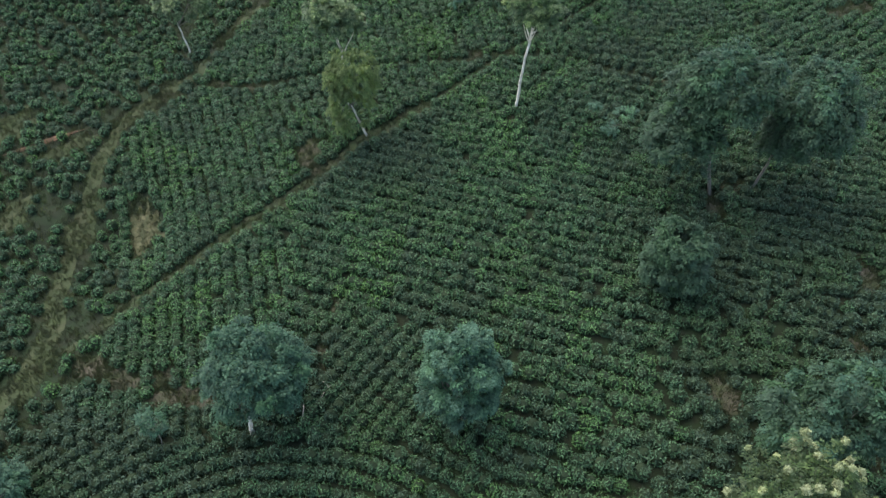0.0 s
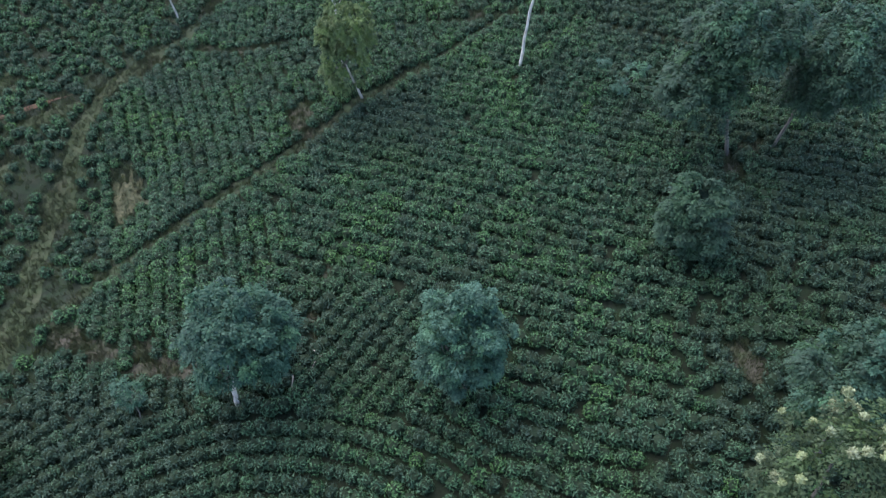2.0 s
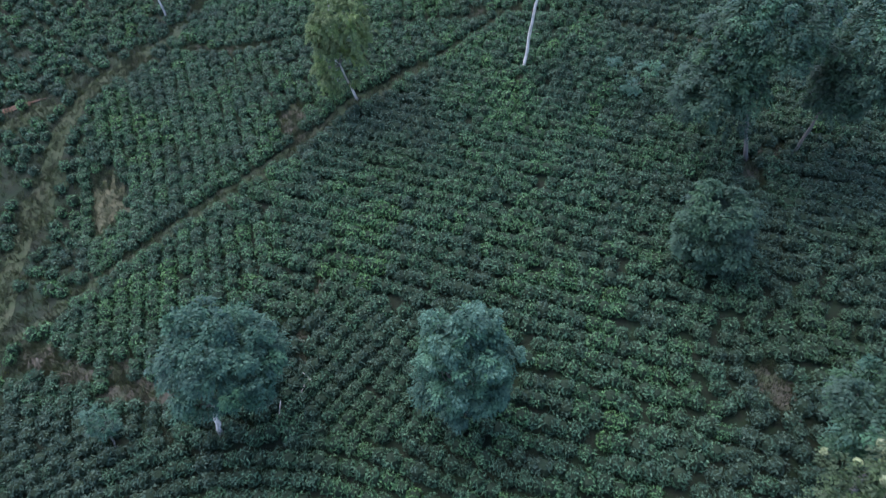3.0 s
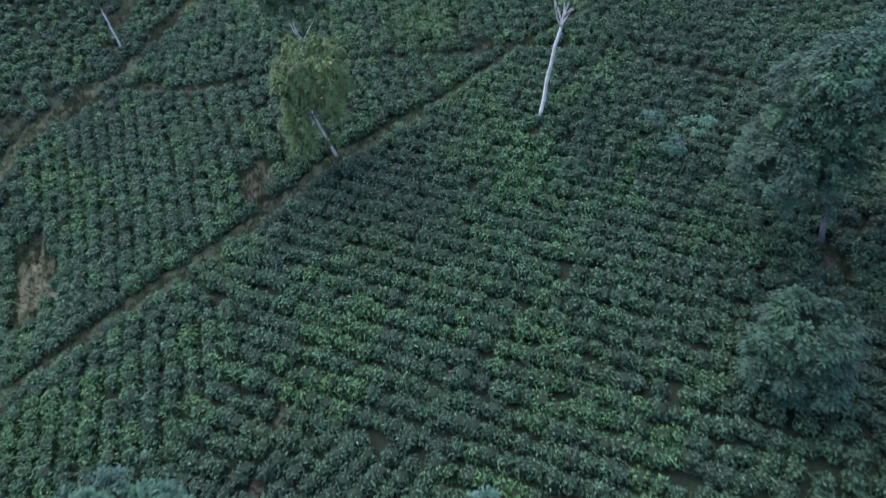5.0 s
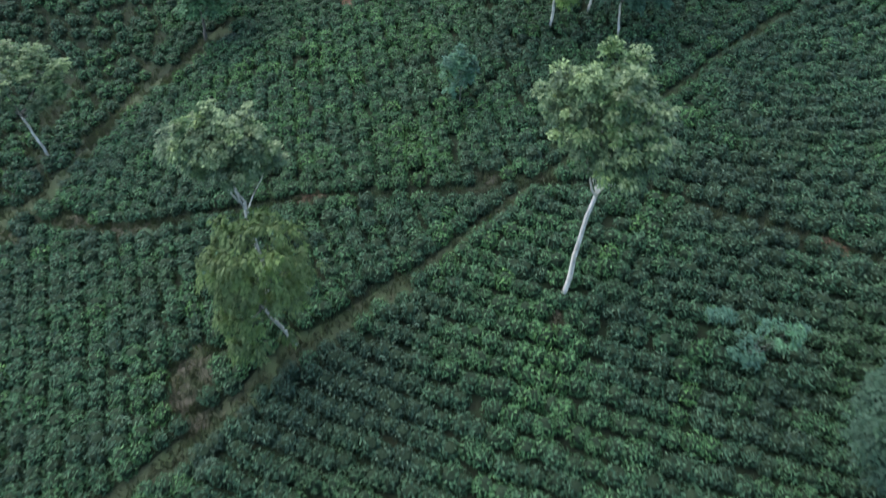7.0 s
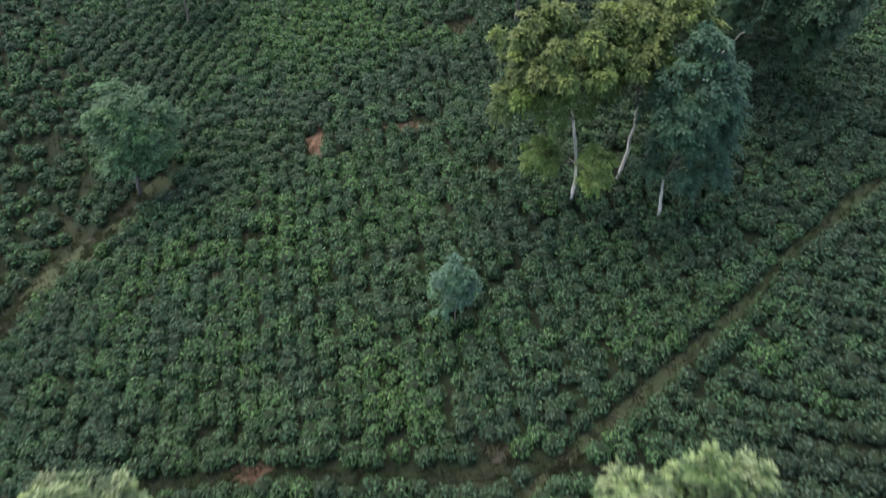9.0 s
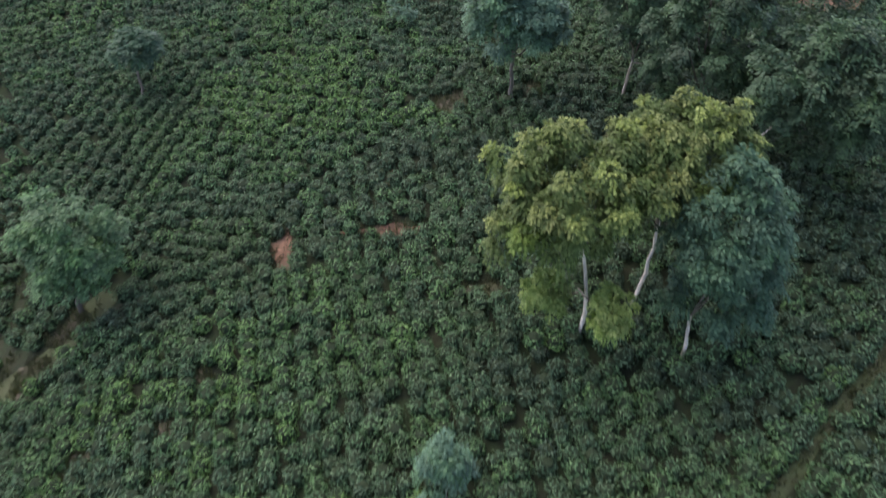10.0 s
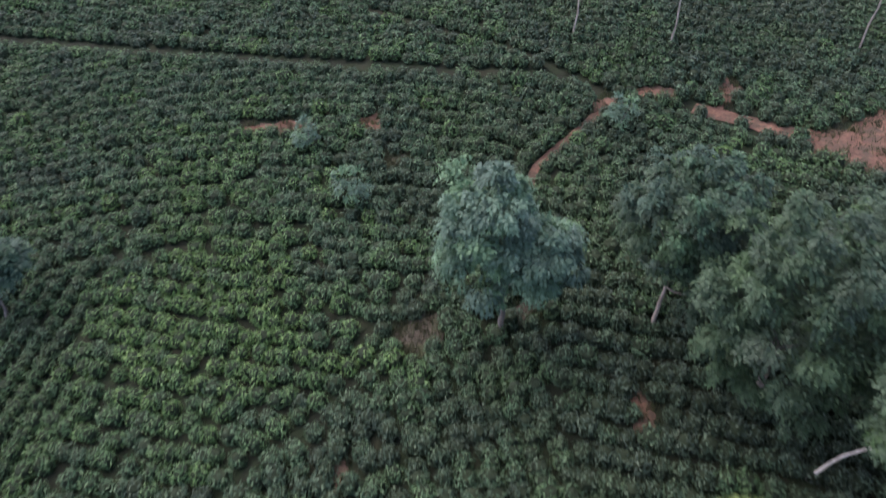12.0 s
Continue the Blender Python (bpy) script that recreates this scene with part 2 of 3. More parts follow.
build_track("main", "path", TRACK, "trodden brown earth path running between the tea rows", 0.03)
build_track("verge", "path", TRACK, "widened grassy earth stretch of the path", 0.045)
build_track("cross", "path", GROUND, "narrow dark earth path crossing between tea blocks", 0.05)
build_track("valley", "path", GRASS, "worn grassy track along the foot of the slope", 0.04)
# Strips in GROUND carry the same soil colour, darkened for row shade.
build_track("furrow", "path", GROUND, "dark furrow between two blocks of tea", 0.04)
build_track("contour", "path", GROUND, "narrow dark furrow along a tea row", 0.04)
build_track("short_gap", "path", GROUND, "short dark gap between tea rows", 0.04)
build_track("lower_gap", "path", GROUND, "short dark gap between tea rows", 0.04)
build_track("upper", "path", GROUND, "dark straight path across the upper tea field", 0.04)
build_track("spur", "path", GROUND, "narrow dark path joining the upper path", 0.055)
build_track("red", "path", RED_SOIL, "short red earth path down through the tea", 0.06)
build_track("ridge", "path", RED_SOIL, "eroded red earth path along the ridge", 0.065)

# bare places: centre, half length, half width, turn in degrees, which soil
BARE = [
    (19.6, 40.0, 0.7, 1.5, 10, BROWN_SOIL), (21.2, 42.2, 1.2, 0.6, 0, BROWN_SOIL),
    (-28.0, 30.6, 2.6, 0.9, 80, GRASS), (-28.6, 35.6, 2.4, 0.6, 85, GRASS), (-30.2, 46.0, 1.3, 3.2, 0, GRASS), (-28.8, 58.6, 2.0, 1.3, 35, GRASS), (-34.5, 55.5, 3.0, 1.2, 20, GRASS), (-37, 48, 2.6, 1.6, 80, GRASS), (-42, 60, 3.5, 1.6, 30, GRASS),
    (-5.0, 105.9, 2.0, 0.7, 170, RED_SOIL), (0.5, 105.0, 1.0, 0.8, 40, RED_SOIL), (1.5, 101.4, 1.2, 0.5, 20, BROWN_SOIL),
    (-6.4, 79.7, 0.75, 1.3, 0, RED_SOIL), (-0.6, 80.1, 1.9, 0.5, 175, RED_SOIL), (10.9, 84.8, 0.5, 0.9, 0, RED_SOIL), (-1.1, 84.0, 0.35, 0.7, 0, RED_SOIL),
    (-6.9, 59.8, 0.9, 0.6, 10, RED_SOIL), (3.1, 59.8, 0.5, 0.4, 0, BROWN_SOIL), (5.8, 59.4, 0.5, 0.4, 30, BROWN_SOIL), (19.0, 53.9, 0.9, 0.5, 155, RED_SOIL),
    (-14.2, 69.3, 0.6, 0.6, 0, BROWN_SOIL), (-10.5, 70.3, 0.6, 0.9, 0, BROWN_SOIL), (-17.4, 77.2, 0.9, 0.9, 0, BROWN_SOIL), (-9.4, 72.6, 0.5, 0.4, 0, BROWN_SOIL), (3.9, 75.6, 1.2, 0.5, 170, BROWN_SOIL),
    (37.5, 64.2, 2.6, 1.0, 20, BROWN_SOIL), (-25.4, 60.3, 2.2, 0.8, 160, BROWN_SOIL), (-7.2, 33.2, 0.4, 1.2, 15, BROWN_SOIL), (-7.8, 29.6, 0.4, 1.4, 5, BROWN_SOIL), (-21.5, 29.6, 1.8, 0.9, 150, BROWN_SOIL), (-16.6, 27.5, 2.6, 0.9, 175, BROWN_SOIL), (-23.7, 30.7, 1.6, 0.9, 150, BROWN_SOIL), (-18.2, 29.3, 1.0, 0.7, 30, BROWN_SOIL), (-24.4, 44.6, 1.25, 3.6, 20, STRAW), (28.2, 34.4, 0.8, 1.3, 0, BROWN_SOIL), (25.6, 29.0, 0.6, 0.8, 20, BROWN_SOIL), (-11.0, 49.0, 1.3, 1.9, 165, BROWN_SOIL), (-10.2, 46.9, 0.6, 0.8, 150, BROWN_SOIL),
    (-16.7, 59.2, 2.2, 0.7, 175, BROWN_SOIL), (-21.0, 60.5, 2.0, 0.8, 160, BROWN_SOIL), (16.7, 25.7, 1.0, 1.5, 20, BROWN_SOIL), (-37.5, 57.0, 4.2, 0.3, 15, RED_SOIL),
    (-22.2, 70.4, 1.0, 1.6, 160, BROWN_SOIL), (-18.6, 74.8, 0.9, 0.9, 0, BROWN_SOIL), (2.4, 89.8, 1.5, 0.95, 50, BROWN_SOIL), (7.0, 90.3, 1.0, 0.5, 0, BROWN_SOIL),
    (27.0, 98.2, 3.2, 2.4, 160, RED_SOIL), (30.8, 99.6, 2.6, 1.6, 170, RED_SOIL), (21.2, 104.0, 1.5, 0.6, 60, RED_SOIL), (14.0, 104.0, 1.0, 0.8, 40, RED_SOIL), (17.0, 104.7, 1.4, 0.8, 170, RED_SOIL), (5.6, 50.2, 0.45, 0.7, 0, BROWN_SOIL),
]


def build_bare(cx, cy, a, b, turn, mat, i):
    rng = np.random.default_rng(100 + i)
    n, co, si = 28, math.cos(radians(turn)), math.sin(radians(turn))
    ang = np.arange(n) * 2 * math.pi / n
    edge = 1 + sum(rng.normal(0, 0.24 / k ** 0.55) * np.cos(k * ang + rng.uniform(0, 6)) for k in range(2, 12))
    verts, faces = [(cx, cy, height(cx, cy) + 0.085 + i * 0.0012)], []
    for ring, (f, up) in enumerate(((0.35, 0.08), (0.7, 0.075), (1.0, 0.01))):
        ex, ey = a * f * edge * np.cos(ang), b * f * edge * np.sin(ang)
        x, y = cx + ex * co - ey * si, cy + ex * si + ey * co
        verts += list(zip(x, y, land(x, y) + up + i * 0.0012))
    tri = np.array([(0, 1 + k, 1 + (k + 1) % n) for k in range(n)])
    quad = np.array([(1 + r * n + k, 1 + (r + 1) * n + k, 1 + (r + 1) * n + (k + 1) % n, 1 + r * n + (k + 1) % n) for r in range(2) for k in range(n)])
    ob = mesh_object("grass_patch" if mat in (GRASS, STRAW) else "bare_soil", verts, [tri, quad], [mat], smooth=True)
    words = {RED_SOIL.name: "patch of bare red soil among the tea bushes", BROWN_SOIL.name: "patch of bare brown soil with dry grass", GRASS.name: "patch of short green grass on the valley side", STRAW.name: "patch of pale dry grass on the bank"}
    tagged(ob, words[mat.name], "grass" if mat in (GRASS, STRAW) else "bare soil", kind="structure")


for i, patch in enumerate(BARE):
    build_bare(*patch, i)


# ---- tea bushes ----
def leaf_blades(p, n, length, width, rng, droop=0.0, rise=0.0):
    """Pointed leaves that grow from the points p, facing n, rising out of the surface or drooping."""
    n = n / np.maximum(np.linalg.norm(n, axis=1), 1e-6)[:, None]
    a = rng.normal(0, 1, p.shape)
    a -= (a * n).sum(1)[:, None] * n
    a /= np.maximum(np.linalg.norm(a, axis=1), 1e-6)[:, None]
    a += n * rise
    a[:, 2] += rise * 0.7 - droop
    a /= np.maximum(np.linalg.norm(a, axis=1), 1e-6)[:, None]
    b = np.cross(n, a)
    b /= np.maximum(np.linalg.norm(b, axis=1), 1e-6)[:, None]
    L, W = np.asarray(length)[:, None], np.asarray(width)[:, None]
    v = np.stack([p - a * L * 0.4 - b * W * 0.5, p - a * L * 0.4 + b * W * 0.5, p + a * L * 0.6], 1)
    return v.reshape(-1, 3), np.arange(len(p) * 3).reshape(-1, 3)


def bush_template(seed, leaves=150, big=1.0):
    """A plucked tea bush: a twiggy core coloured dark as its inner shade, and lumps of leaf sprigs over it."""
    rng = np.random.default_rng(seed)
    n, rings = 7, ((0.32, 0.0), (0.43, 0.30), (0.31, 0.60))
    ang = np.arange(n) * 2 * math.pi / n
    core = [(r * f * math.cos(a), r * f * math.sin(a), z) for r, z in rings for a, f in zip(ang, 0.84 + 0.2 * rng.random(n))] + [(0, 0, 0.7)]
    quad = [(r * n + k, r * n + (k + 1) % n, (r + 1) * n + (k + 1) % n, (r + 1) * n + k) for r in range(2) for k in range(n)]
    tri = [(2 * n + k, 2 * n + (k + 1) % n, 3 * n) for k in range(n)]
    lumps = rng.normal(0, 1, (10, 3))
    lumps[:, 2] = np.abs(lumps[:, 2]) * 0.8 + 0.1
    lumps /= np.linalg.norm(lumps, axis=1)[:, None]
    d = rng.normal(0, 1, (leaves, 3))
    d[:, 2] = np.abs(d[:, 2]) * 1.0 - 0.32
    d /= np.linalg.norm(d, axis=1)[:, None]
    bulge = np.exp(-((d[:, None] - lumps[None]) ** 2).sum(2) / 0.12).max(1)
    rad = 0.45 + 0.12 * bulge + rng.normal(0, 0.03, leaves)
    p = d * rad[:, None] * (1, 1, 0.95) + (0, 0, 0.33)
    nrm = d + rng.normal(0, 0.3, d.shape) + (0, 0, 0.2)
    lv, lf = leaf_blades(p, nrm, big * rng.uniform(0.12, 0.22, leaves), big * rng.uniform(0.06, 0.10, leaves), rng, 0.0, 0.35)
    verts = np.concatenate([np.array(core), lv])
    return verts, np.concatenate([np.array(tri), lf + len(core)]), np.array(quad), len(tri), len(core)


TEMPLATES = [bush_template(s) for s in range(14)]
FAR_TEMPLATES = [bush_template(s, 100, 1.22) for s in range(14)]


def far_from(lines, x, y, gap):
    ok = np.ones(x.shape, bool)
    for name in lines:
        line, half = LINES[name][::2], TRACKS[name][1]
        for c in range(0, len(x), 4000):
            s = slice(c, c + 4000)
            d = np.min((x[s, None] - line[None, :, 0]) ** 2 + (y[s, None] - line[None, :, 1]) ** 2, 1)
            ok[s] &= d > (half + EDGE_GAP.get(name, 0.36) + gap) ** 2
    return ok


def in_bare(x, y, grow):
    hit = np.zeros(x.shape, bool)
    for cx, cy, a, b, turn, soil in BARE:
        more = grow + (0.35 if soil is STRAW else 0)
        co, si = math.cos(radians(turn)), math.sin(radians(turn))
        u, v = (x - cx) * co + (y - cy) * si, -(x - cx) * si + (y - cy) * co
        hit |= (u / (a + more)) ** 2 + (v / (b + more)) ** 2 < 1
    return hit


def along(name, x):
    line = LINES[name][np.argsort(LINES[name][:, 0])]
    return np.interp(x, line[:, 0], line[:, 1])


def block_of(x, y):
    """Which block of the plantation a place belongs to."""
    main, cross, upper = along("main", x), along("cross", x), along("upper", x)
    furrow = np.where(x > 4.4, 97.0, along("furrow", x))
    edge = np.interp(y, [20, 29, 36, 40, 46, 55, 60, 66, 72, 76, 90, 120], [-27, -24, -22.5, -24.5, -27.5, -28, -25, -22.5, -20, -19.5, -24, -40])
    out = np.full(x.shape, "B", object)
    south, right = y < cross, y < main
    out[south & ~right] = "A"
    out[south & right & (x < -12.5 + (y - 30) * 0.3) & (y < 40)] = "C"
    out[south & right & (x > -9) & (x < 1.5 - (y - 24) * 0.35) & (y < 31.5)] = "D"
    out[south & right & (y < 24.0 - 0.08 * (x + 10)) & (x < 3)] = "S"
    north = ~south
    out[north & right] = "F"
    out[north & ~right] = "E"
    out[north & ~right & (x < -9) & (y > 73.5 + 0.2 * (x + 16))] = "K"
    beyond = north & ~right & (y > furrow)
    out[beyond & (x <= -13.2)] = "G"
    out[beyond & (x > -13.2)] = "H"
    out[north & ~right & (x > 8) & (y > 76)] = "R"
    out[north & (y > 97.5 + 0.05 * x)] = "N"
    out[north & (y > upper)] = "U"
    out[x < edge] = "L"
    return out


# rows: arcs round a centre, or straight lines at an angle, with the gap between rows
ROWS_OF = {"A": 109, "B": (62, 188), "C": 107, "D": 52, "S": (-10, 5), "E": 97, "F": (22, 80), "K": 32, "G": 72, "H": 159, "R": 160, "N": (-12, 62), "U": 161}
GAPS, STEPS = {"E": 0.88, "A": 0.95, "C": 0.98, "K": 1.02, "R": 1.04, "F": 1.0, "B": 1.04, "H": 0.94, "G": 1.12, "D": 0.95, "S": 1.0}, {"E": 0.66, "K": 0.74, "R": 0.74, "A": 0.74, "B": 0.70, "H": 0.68}


def visible_stretch(x, y):
    right = np.where(y < 70, 27 + (y - 20) * 0.34, 44 - (y - 70) * 0.1)
    left = np.interp(y, [14, 22, 45, 80, 128], [-32, -34, -46, -54, -44])
    return (x < right) & (x > left) & (y > 15) & (y < 127)


def plant(name, rng):
    way, gap, step = ROWS_OF[name], GAPS.get(name, 1.06), STEPS.get(name, 0.73)
    pts = []
    if isinstance(way, tuple):
        cx, cy = way
        for k in range(2, 215):
            r = k * gap
            n = int(2 * math.pi * r / step)
            a = (np.arange(n) + rng.random()) / n * 2 * math.pi
            pts.append(np.stack([cx + r * np.cos(a), cy + r * np.sin(a)], -1))
    else:
        d = np.array([math.cos(radians(way)), math.sin(radians(way))])
        s = np.arange(-115, 115, step)
        for k in range(-112, 112):
            q = s + rng.random() * step
            bend = 0.35 * np.sin(q * 0.11 + k * 0.02)
            pts.append(np.array([-5, 70]) + q[:, None] * d + (k * gap + bend)[:, None] * np.array([-d[1], d[0]]))
    p = np.concatenate(pts) + rng.normal(0, {"E": 0.11, "K": 0.06, "R": 0.06, "A": 0.075, "B": 0.075, "F": 0.1, "H": 0.11, "G": 0.07, "N": 0.08}.get(name, 0.055), (sum(map(len, pts)), 2))
    rough = (p[:, 0] > 9) & (p[:, 1] < 33) & (name == "B")
    p = p + rng.normal(0, 0.15, p.shape) * rough[:, None]
    p = p[visible_stretch(p[:, 0], p[:, 1])]
    return p[block_of(p[:, 0], p[:, 1]) == name]


def edging(rng):
    """Bushes that line both sides of the tracks."""
    out = []
    for name in ("main", "cross", "verge", "furrow", "contour", "upper", "spur", "red"):
        line = smooth_line(TRACKS[name][0], 0.8)
        way = np.gradient(line, axis=0)
        side = np.stack([-way[:, 1], way[:, 0]], -1) / np.linalg.norm(way, axis=1)[:, None]
        for s in (-1, 1):
            out.append(line + side * (s * (TRACKS[name][1] + EDGE_GAP.get(name, 0.36))) + rng.normal(0, 0.07, line.shape))
    p = np.concatenate(out)
    p = p[visible_stretch(p[:, 0], p[:, 1])]
    return p[block_of(p[:, 0], p[:, 1]) != "L"]


rng = np.random.default_rng(7)
edges = edging(rng)
filler = np.stack([rng.uniform(-30, 45, 60000), rng.uniform(15, 127, 60000)], -1)
filler = filler[visible_stretch(filler[:, 0], filler[:, 1])]
filler = filler[block_of(filler[:, 0], filler[:, 1]) != "L"]
fields = [("edge", edges)] + [(name, plant(name, rng)) for name in ROWS_OF]
# the valley side: bushes in loose, broken rows
loose = np.stack(np.meshgrid(np.arange(-56, -15, 1.0), np.arange(16, 127, 1.1)), -1).reshape(-1, 2)
loose = loose + rng.normal(0, 0.25, loose.shape)
loose = loose[visible_stretch(loose[:, 0], loose[:, 1])]
loose = loose[block_of(loose[:, 0], loose[:, 1]) == "L"]
wild = np.array([noise.noise((a * 0.16, b * 0.16, 2.0)) for a, b in loose])
fields.append(("fill", filler))
fields.append(("L", loose[wild > np.where(loose[:, 1] > 62, -0.6, -0.5)]))

taken = {}


def roomy(p, gap):
    """Drop bushes that would stand in one another."""
    keep = np.zeros(len(p), bool)
    for i, (a, b) in enumerate(p):
        cell = (int(a // 1.15), int(b // 1.15))
        near = [q for dx in (-1, 0, 1) for dy in (-1, 0, 1) for q in taken.get((cell[0] + dx, cell[1] + dy), ())]
        if all((a - c) ** 2 + (b - d) ** 2 > gap * gap for c, d in near):
            taken.setdefault(cell, []).append((a, b))
            keep[i] = True
    return keep


# drifts of fresh leaf (+) and of dull, plucked leaf and painted shade (-): place, reach, strength
# Right-hand (-) drifts darken leaf colour for tree shade and dim view edges.
DRIFTS = [(-8.2, 92.8, 4.2, 0.5), (-3.4, 90.6, 2.6, 0.36), (-11.0, 90.2, 2.4, 0.25), (-8.5, 104.5, 3.4, 0.24), (2.7, 47.8, 1.9, 0.36), (-4.6, 53.5, 1.6, 0.22), (-14.3, 52.2, 2.2, 0.24), (-4.0, 73.8, 3.0, 0.24), (-9.5, 69.5, 4.0, 0.2), (1.5, 63.5, 3.5, 0.16), (-13.2, 73.0, 1.6, 0.24),
          (-17, 34.5, 3.5, 0.18), (-4.5, 36.0, 2.5, 0.22), (12.5, 64.6, 2.0, 0.22), (10, 24.5, 3.0, 0.15), (13.0, 80.0, 1.6, 0.2), (17.0, 82.0, 4.0, -0.45), (19, 86, 3.5, -0.3),
          (-4.0, 45.9, 2.4, -0.38), (-0.6, 47.4, 2.2, -0.34), (-4.5, 27.2, 3.0, -0.28), (-14, 21, 4.0, -0.25), (-24, 19, 6.0, -0.3), (-1.4, 69.0, 1.6, -0.3), (-12, 78.5, 3.5, -0.26), (-6.5, 81.5, 2.2, -0.2), (9.7, 94.1, 4.0, -0.26), (6.0, 86.5, 3.6, -0.24), (-15, 90.5, 3.0, -0.18), (-21, 23.8, 4.0, -0.28), (16, 27.5, 2.6, -0.24), (14, 22, 4.0, -0.22), (23, 26, 4.0, -0.25), (-8.0, 31.5, 2.2, -0.22), (20, 40, 5.0, -0.25), (19, 48, 4.0, -0.2), (24, 33, 5.0, -0.32), (30, 38, 5.0, -0.25), (21.8, 80.5, 3.0, -0.3), (14.5, 55.5, 1.6, -0.2), (27, 114, 8.0, -0.28), (12, 117, 6.0, -0.16), (24, 62, 7.0, -0.2), (17, 59, 3.5, -0.14), (-13, 55.5, 2.2, -0.2)]


def drift_at(x, y):
    return 0.36 * noise.noise((x * 0.3, y * 0.3, 9.0)) + 0.14 * noise.noise((x * 0.09, y * 0.09, 4.0)) + sum(k * math.exp(-((x - a) ** 2 + (y - b) ** 2) / (2 * q * q)) for a, b, q, k in DRIFTS)


def joined_bushes(p, rng, label, grow=1.0, kinds=TEMPLATES):
    vs, tris, quads_, tslot, qslot, tones, base = [], [], [], [], [], [], 0
    for x, y in p:
        verts, tri, quad, inner, ncore = kinds[rng.integers(len(kinds))]
        a, s = rng.uniform(0, 6.283), grow * rng.uniform(0.8, 1.04)
        m = np.array([[math.cos(a), -math.sin(a), 0], [math.sin(a), math.cos(a), 0], [0, 0, rng.uniform(0.95, 1.25)]]) * s
        vs.append(verts @ m.T + (x, y, height(x, y) - 0.04))
        tris.append(tri + base)
        quads_.append(quad + base)
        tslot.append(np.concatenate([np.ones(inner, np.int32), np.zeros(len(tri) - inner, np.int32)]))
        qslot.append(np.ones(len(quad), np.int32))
        tones.append(np.full(len(verts), np.clip(rng.normal(0.42, 0.19) + drift_at(x, y), 0, 1)))
        base += len(verts)
    slots = np.concatenate(tslot + qslot)
    ob = mesh_object("tea_bushes", np.concatenate(vs), [np.concatenate(tris), np.concatenate(quads_)], [TEA_LEAF, TEA_SHADE_CORE], slots=slots, tone=np.concatenate(tones))
    return tagged(ob, label, "tea bush", "tea plantation", "stuff")


SINGLE = (-9.0, 9.5, 36.0, 52.5)
for name, p in fields:
    if not len(p):
        continue
    ok = far_from(TRACKS, p[:, 0], p[:, 1], -0.13) & ~in_bare(p[:, 0], p[:, 1], -0.02) & (rng.random(len(p)) > 0.012)
    p = p[ok]
    p = p[roomy(p, 0.7 if name == "fill" else 0.42)]
    single = np.zeros(len(p), bool)
    if name == "B":
        single = (p[:, 0] > SINGLE[0]) & (p[:, 0] < SINGLE[1]) & (p[:, 1] > SINGLE[2]) & (p[:, 1] < SINGLE[3])
        single &= np.cumsum(single) <= 290
        shared = []
        for k, (verts, tri, quad, inner, ncore) in enumerate(TEMPLATES):
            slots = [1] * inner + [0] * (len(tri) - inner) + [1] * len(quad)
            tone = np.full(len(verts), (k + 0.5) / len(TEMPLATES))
            ob = mesh_object("tea_bush", verts, [tri, quad], [TEA_LEAF, TEA_SHADE_CORE], slots=slots, tone=tone)
            shared.append(ob.data)
            bpy.data.objects.remove(ob)
        for x, y in p[single]:
            ob = new("tea_bush", shared[int(np.clip((rng.normal(0.43, 0.1) + drift_at(x, y)) * len(shared), 0, len(shared) - 1))])
            s = rng.uniform(0.9, 1.12)
            ob.matrix_basis = Matrix.LocRotScale((x, y, height(x, y) - 0.04), Euler((0, 0, rng.uniform(0, 6.283))), (s, s, s * rng.uniform(0.95, 1.25)))
            tagged(ob, "low plucked tea bush with dark green leaves in a row", "tea bush", "tea bushes in rows")
    label = "loose dark green tea bushes on the grassy valley side" if name == "L" else "block of dark green tea bushes in close rows"
    joined_bushes(p[~single], rng, label, {"E": 1.02, "K": 1.08, "R": 1.08, "A": 1.07, "B": 1.1, "F": 1.08, "H": 0.98, "G": 0.99, "D": 1.08, "S": 1.06, "C": 1.06}.get(name, 1.02), FAR_TEMPLATES if name in ("U", "L") else TEMPLATES)
    


# ---- trees ----
def tube(path, radii, sides=8, rng=None):
    """A tapered limb along a path."""
    path = [Vector(p) for p in path]
    verts, faces = [], []
    for i, (p, r) in enumerate(zip(path, radii)):
        way = (path[min(i + 1, len(path) - 1)] - path[max(i - 1, 0)]).normalized()
        u = way.orthogonal().normalized()
        if u.dot(Vector((1, 0.2, 0))) < 0:
            u = -u
        w = way.cross(u)
        for k in range(sides):
            a = 2 * math.pi * k / sides
            wob = 1 + (rng.uniform(-0.12, 0.12) if rng is not None else 0)
            verts.append(p + (u * math.cos(a) + w * math.sin(a)) * r * wob)
    for i in range(len(path) - 1):
        for k in range(sides):
            faces.append((i * sides + k, i * sides + (k + 1) % sides, (i + 1) * sides + (k + 1) % sides, (i + 1) * sides + k))
    return np.array([tuple(v) for v in verts]), np.array(faces)


def curve_points(a, b, bend, n, rng, kink=0.08):
    a, b, bend = Vector(a), Vector(b), Vector(bend)
    size = (b - a).length
    out = []
    for i in range(n + 1):
        t = i / n
        wob = Vector(rng.normal(0, kink * size / n, 3)) if 0 < i < n else Vector()
        out.append(a.lerp(b, t) + bend * (4 * t * (1 - t)) + wob)
    return out


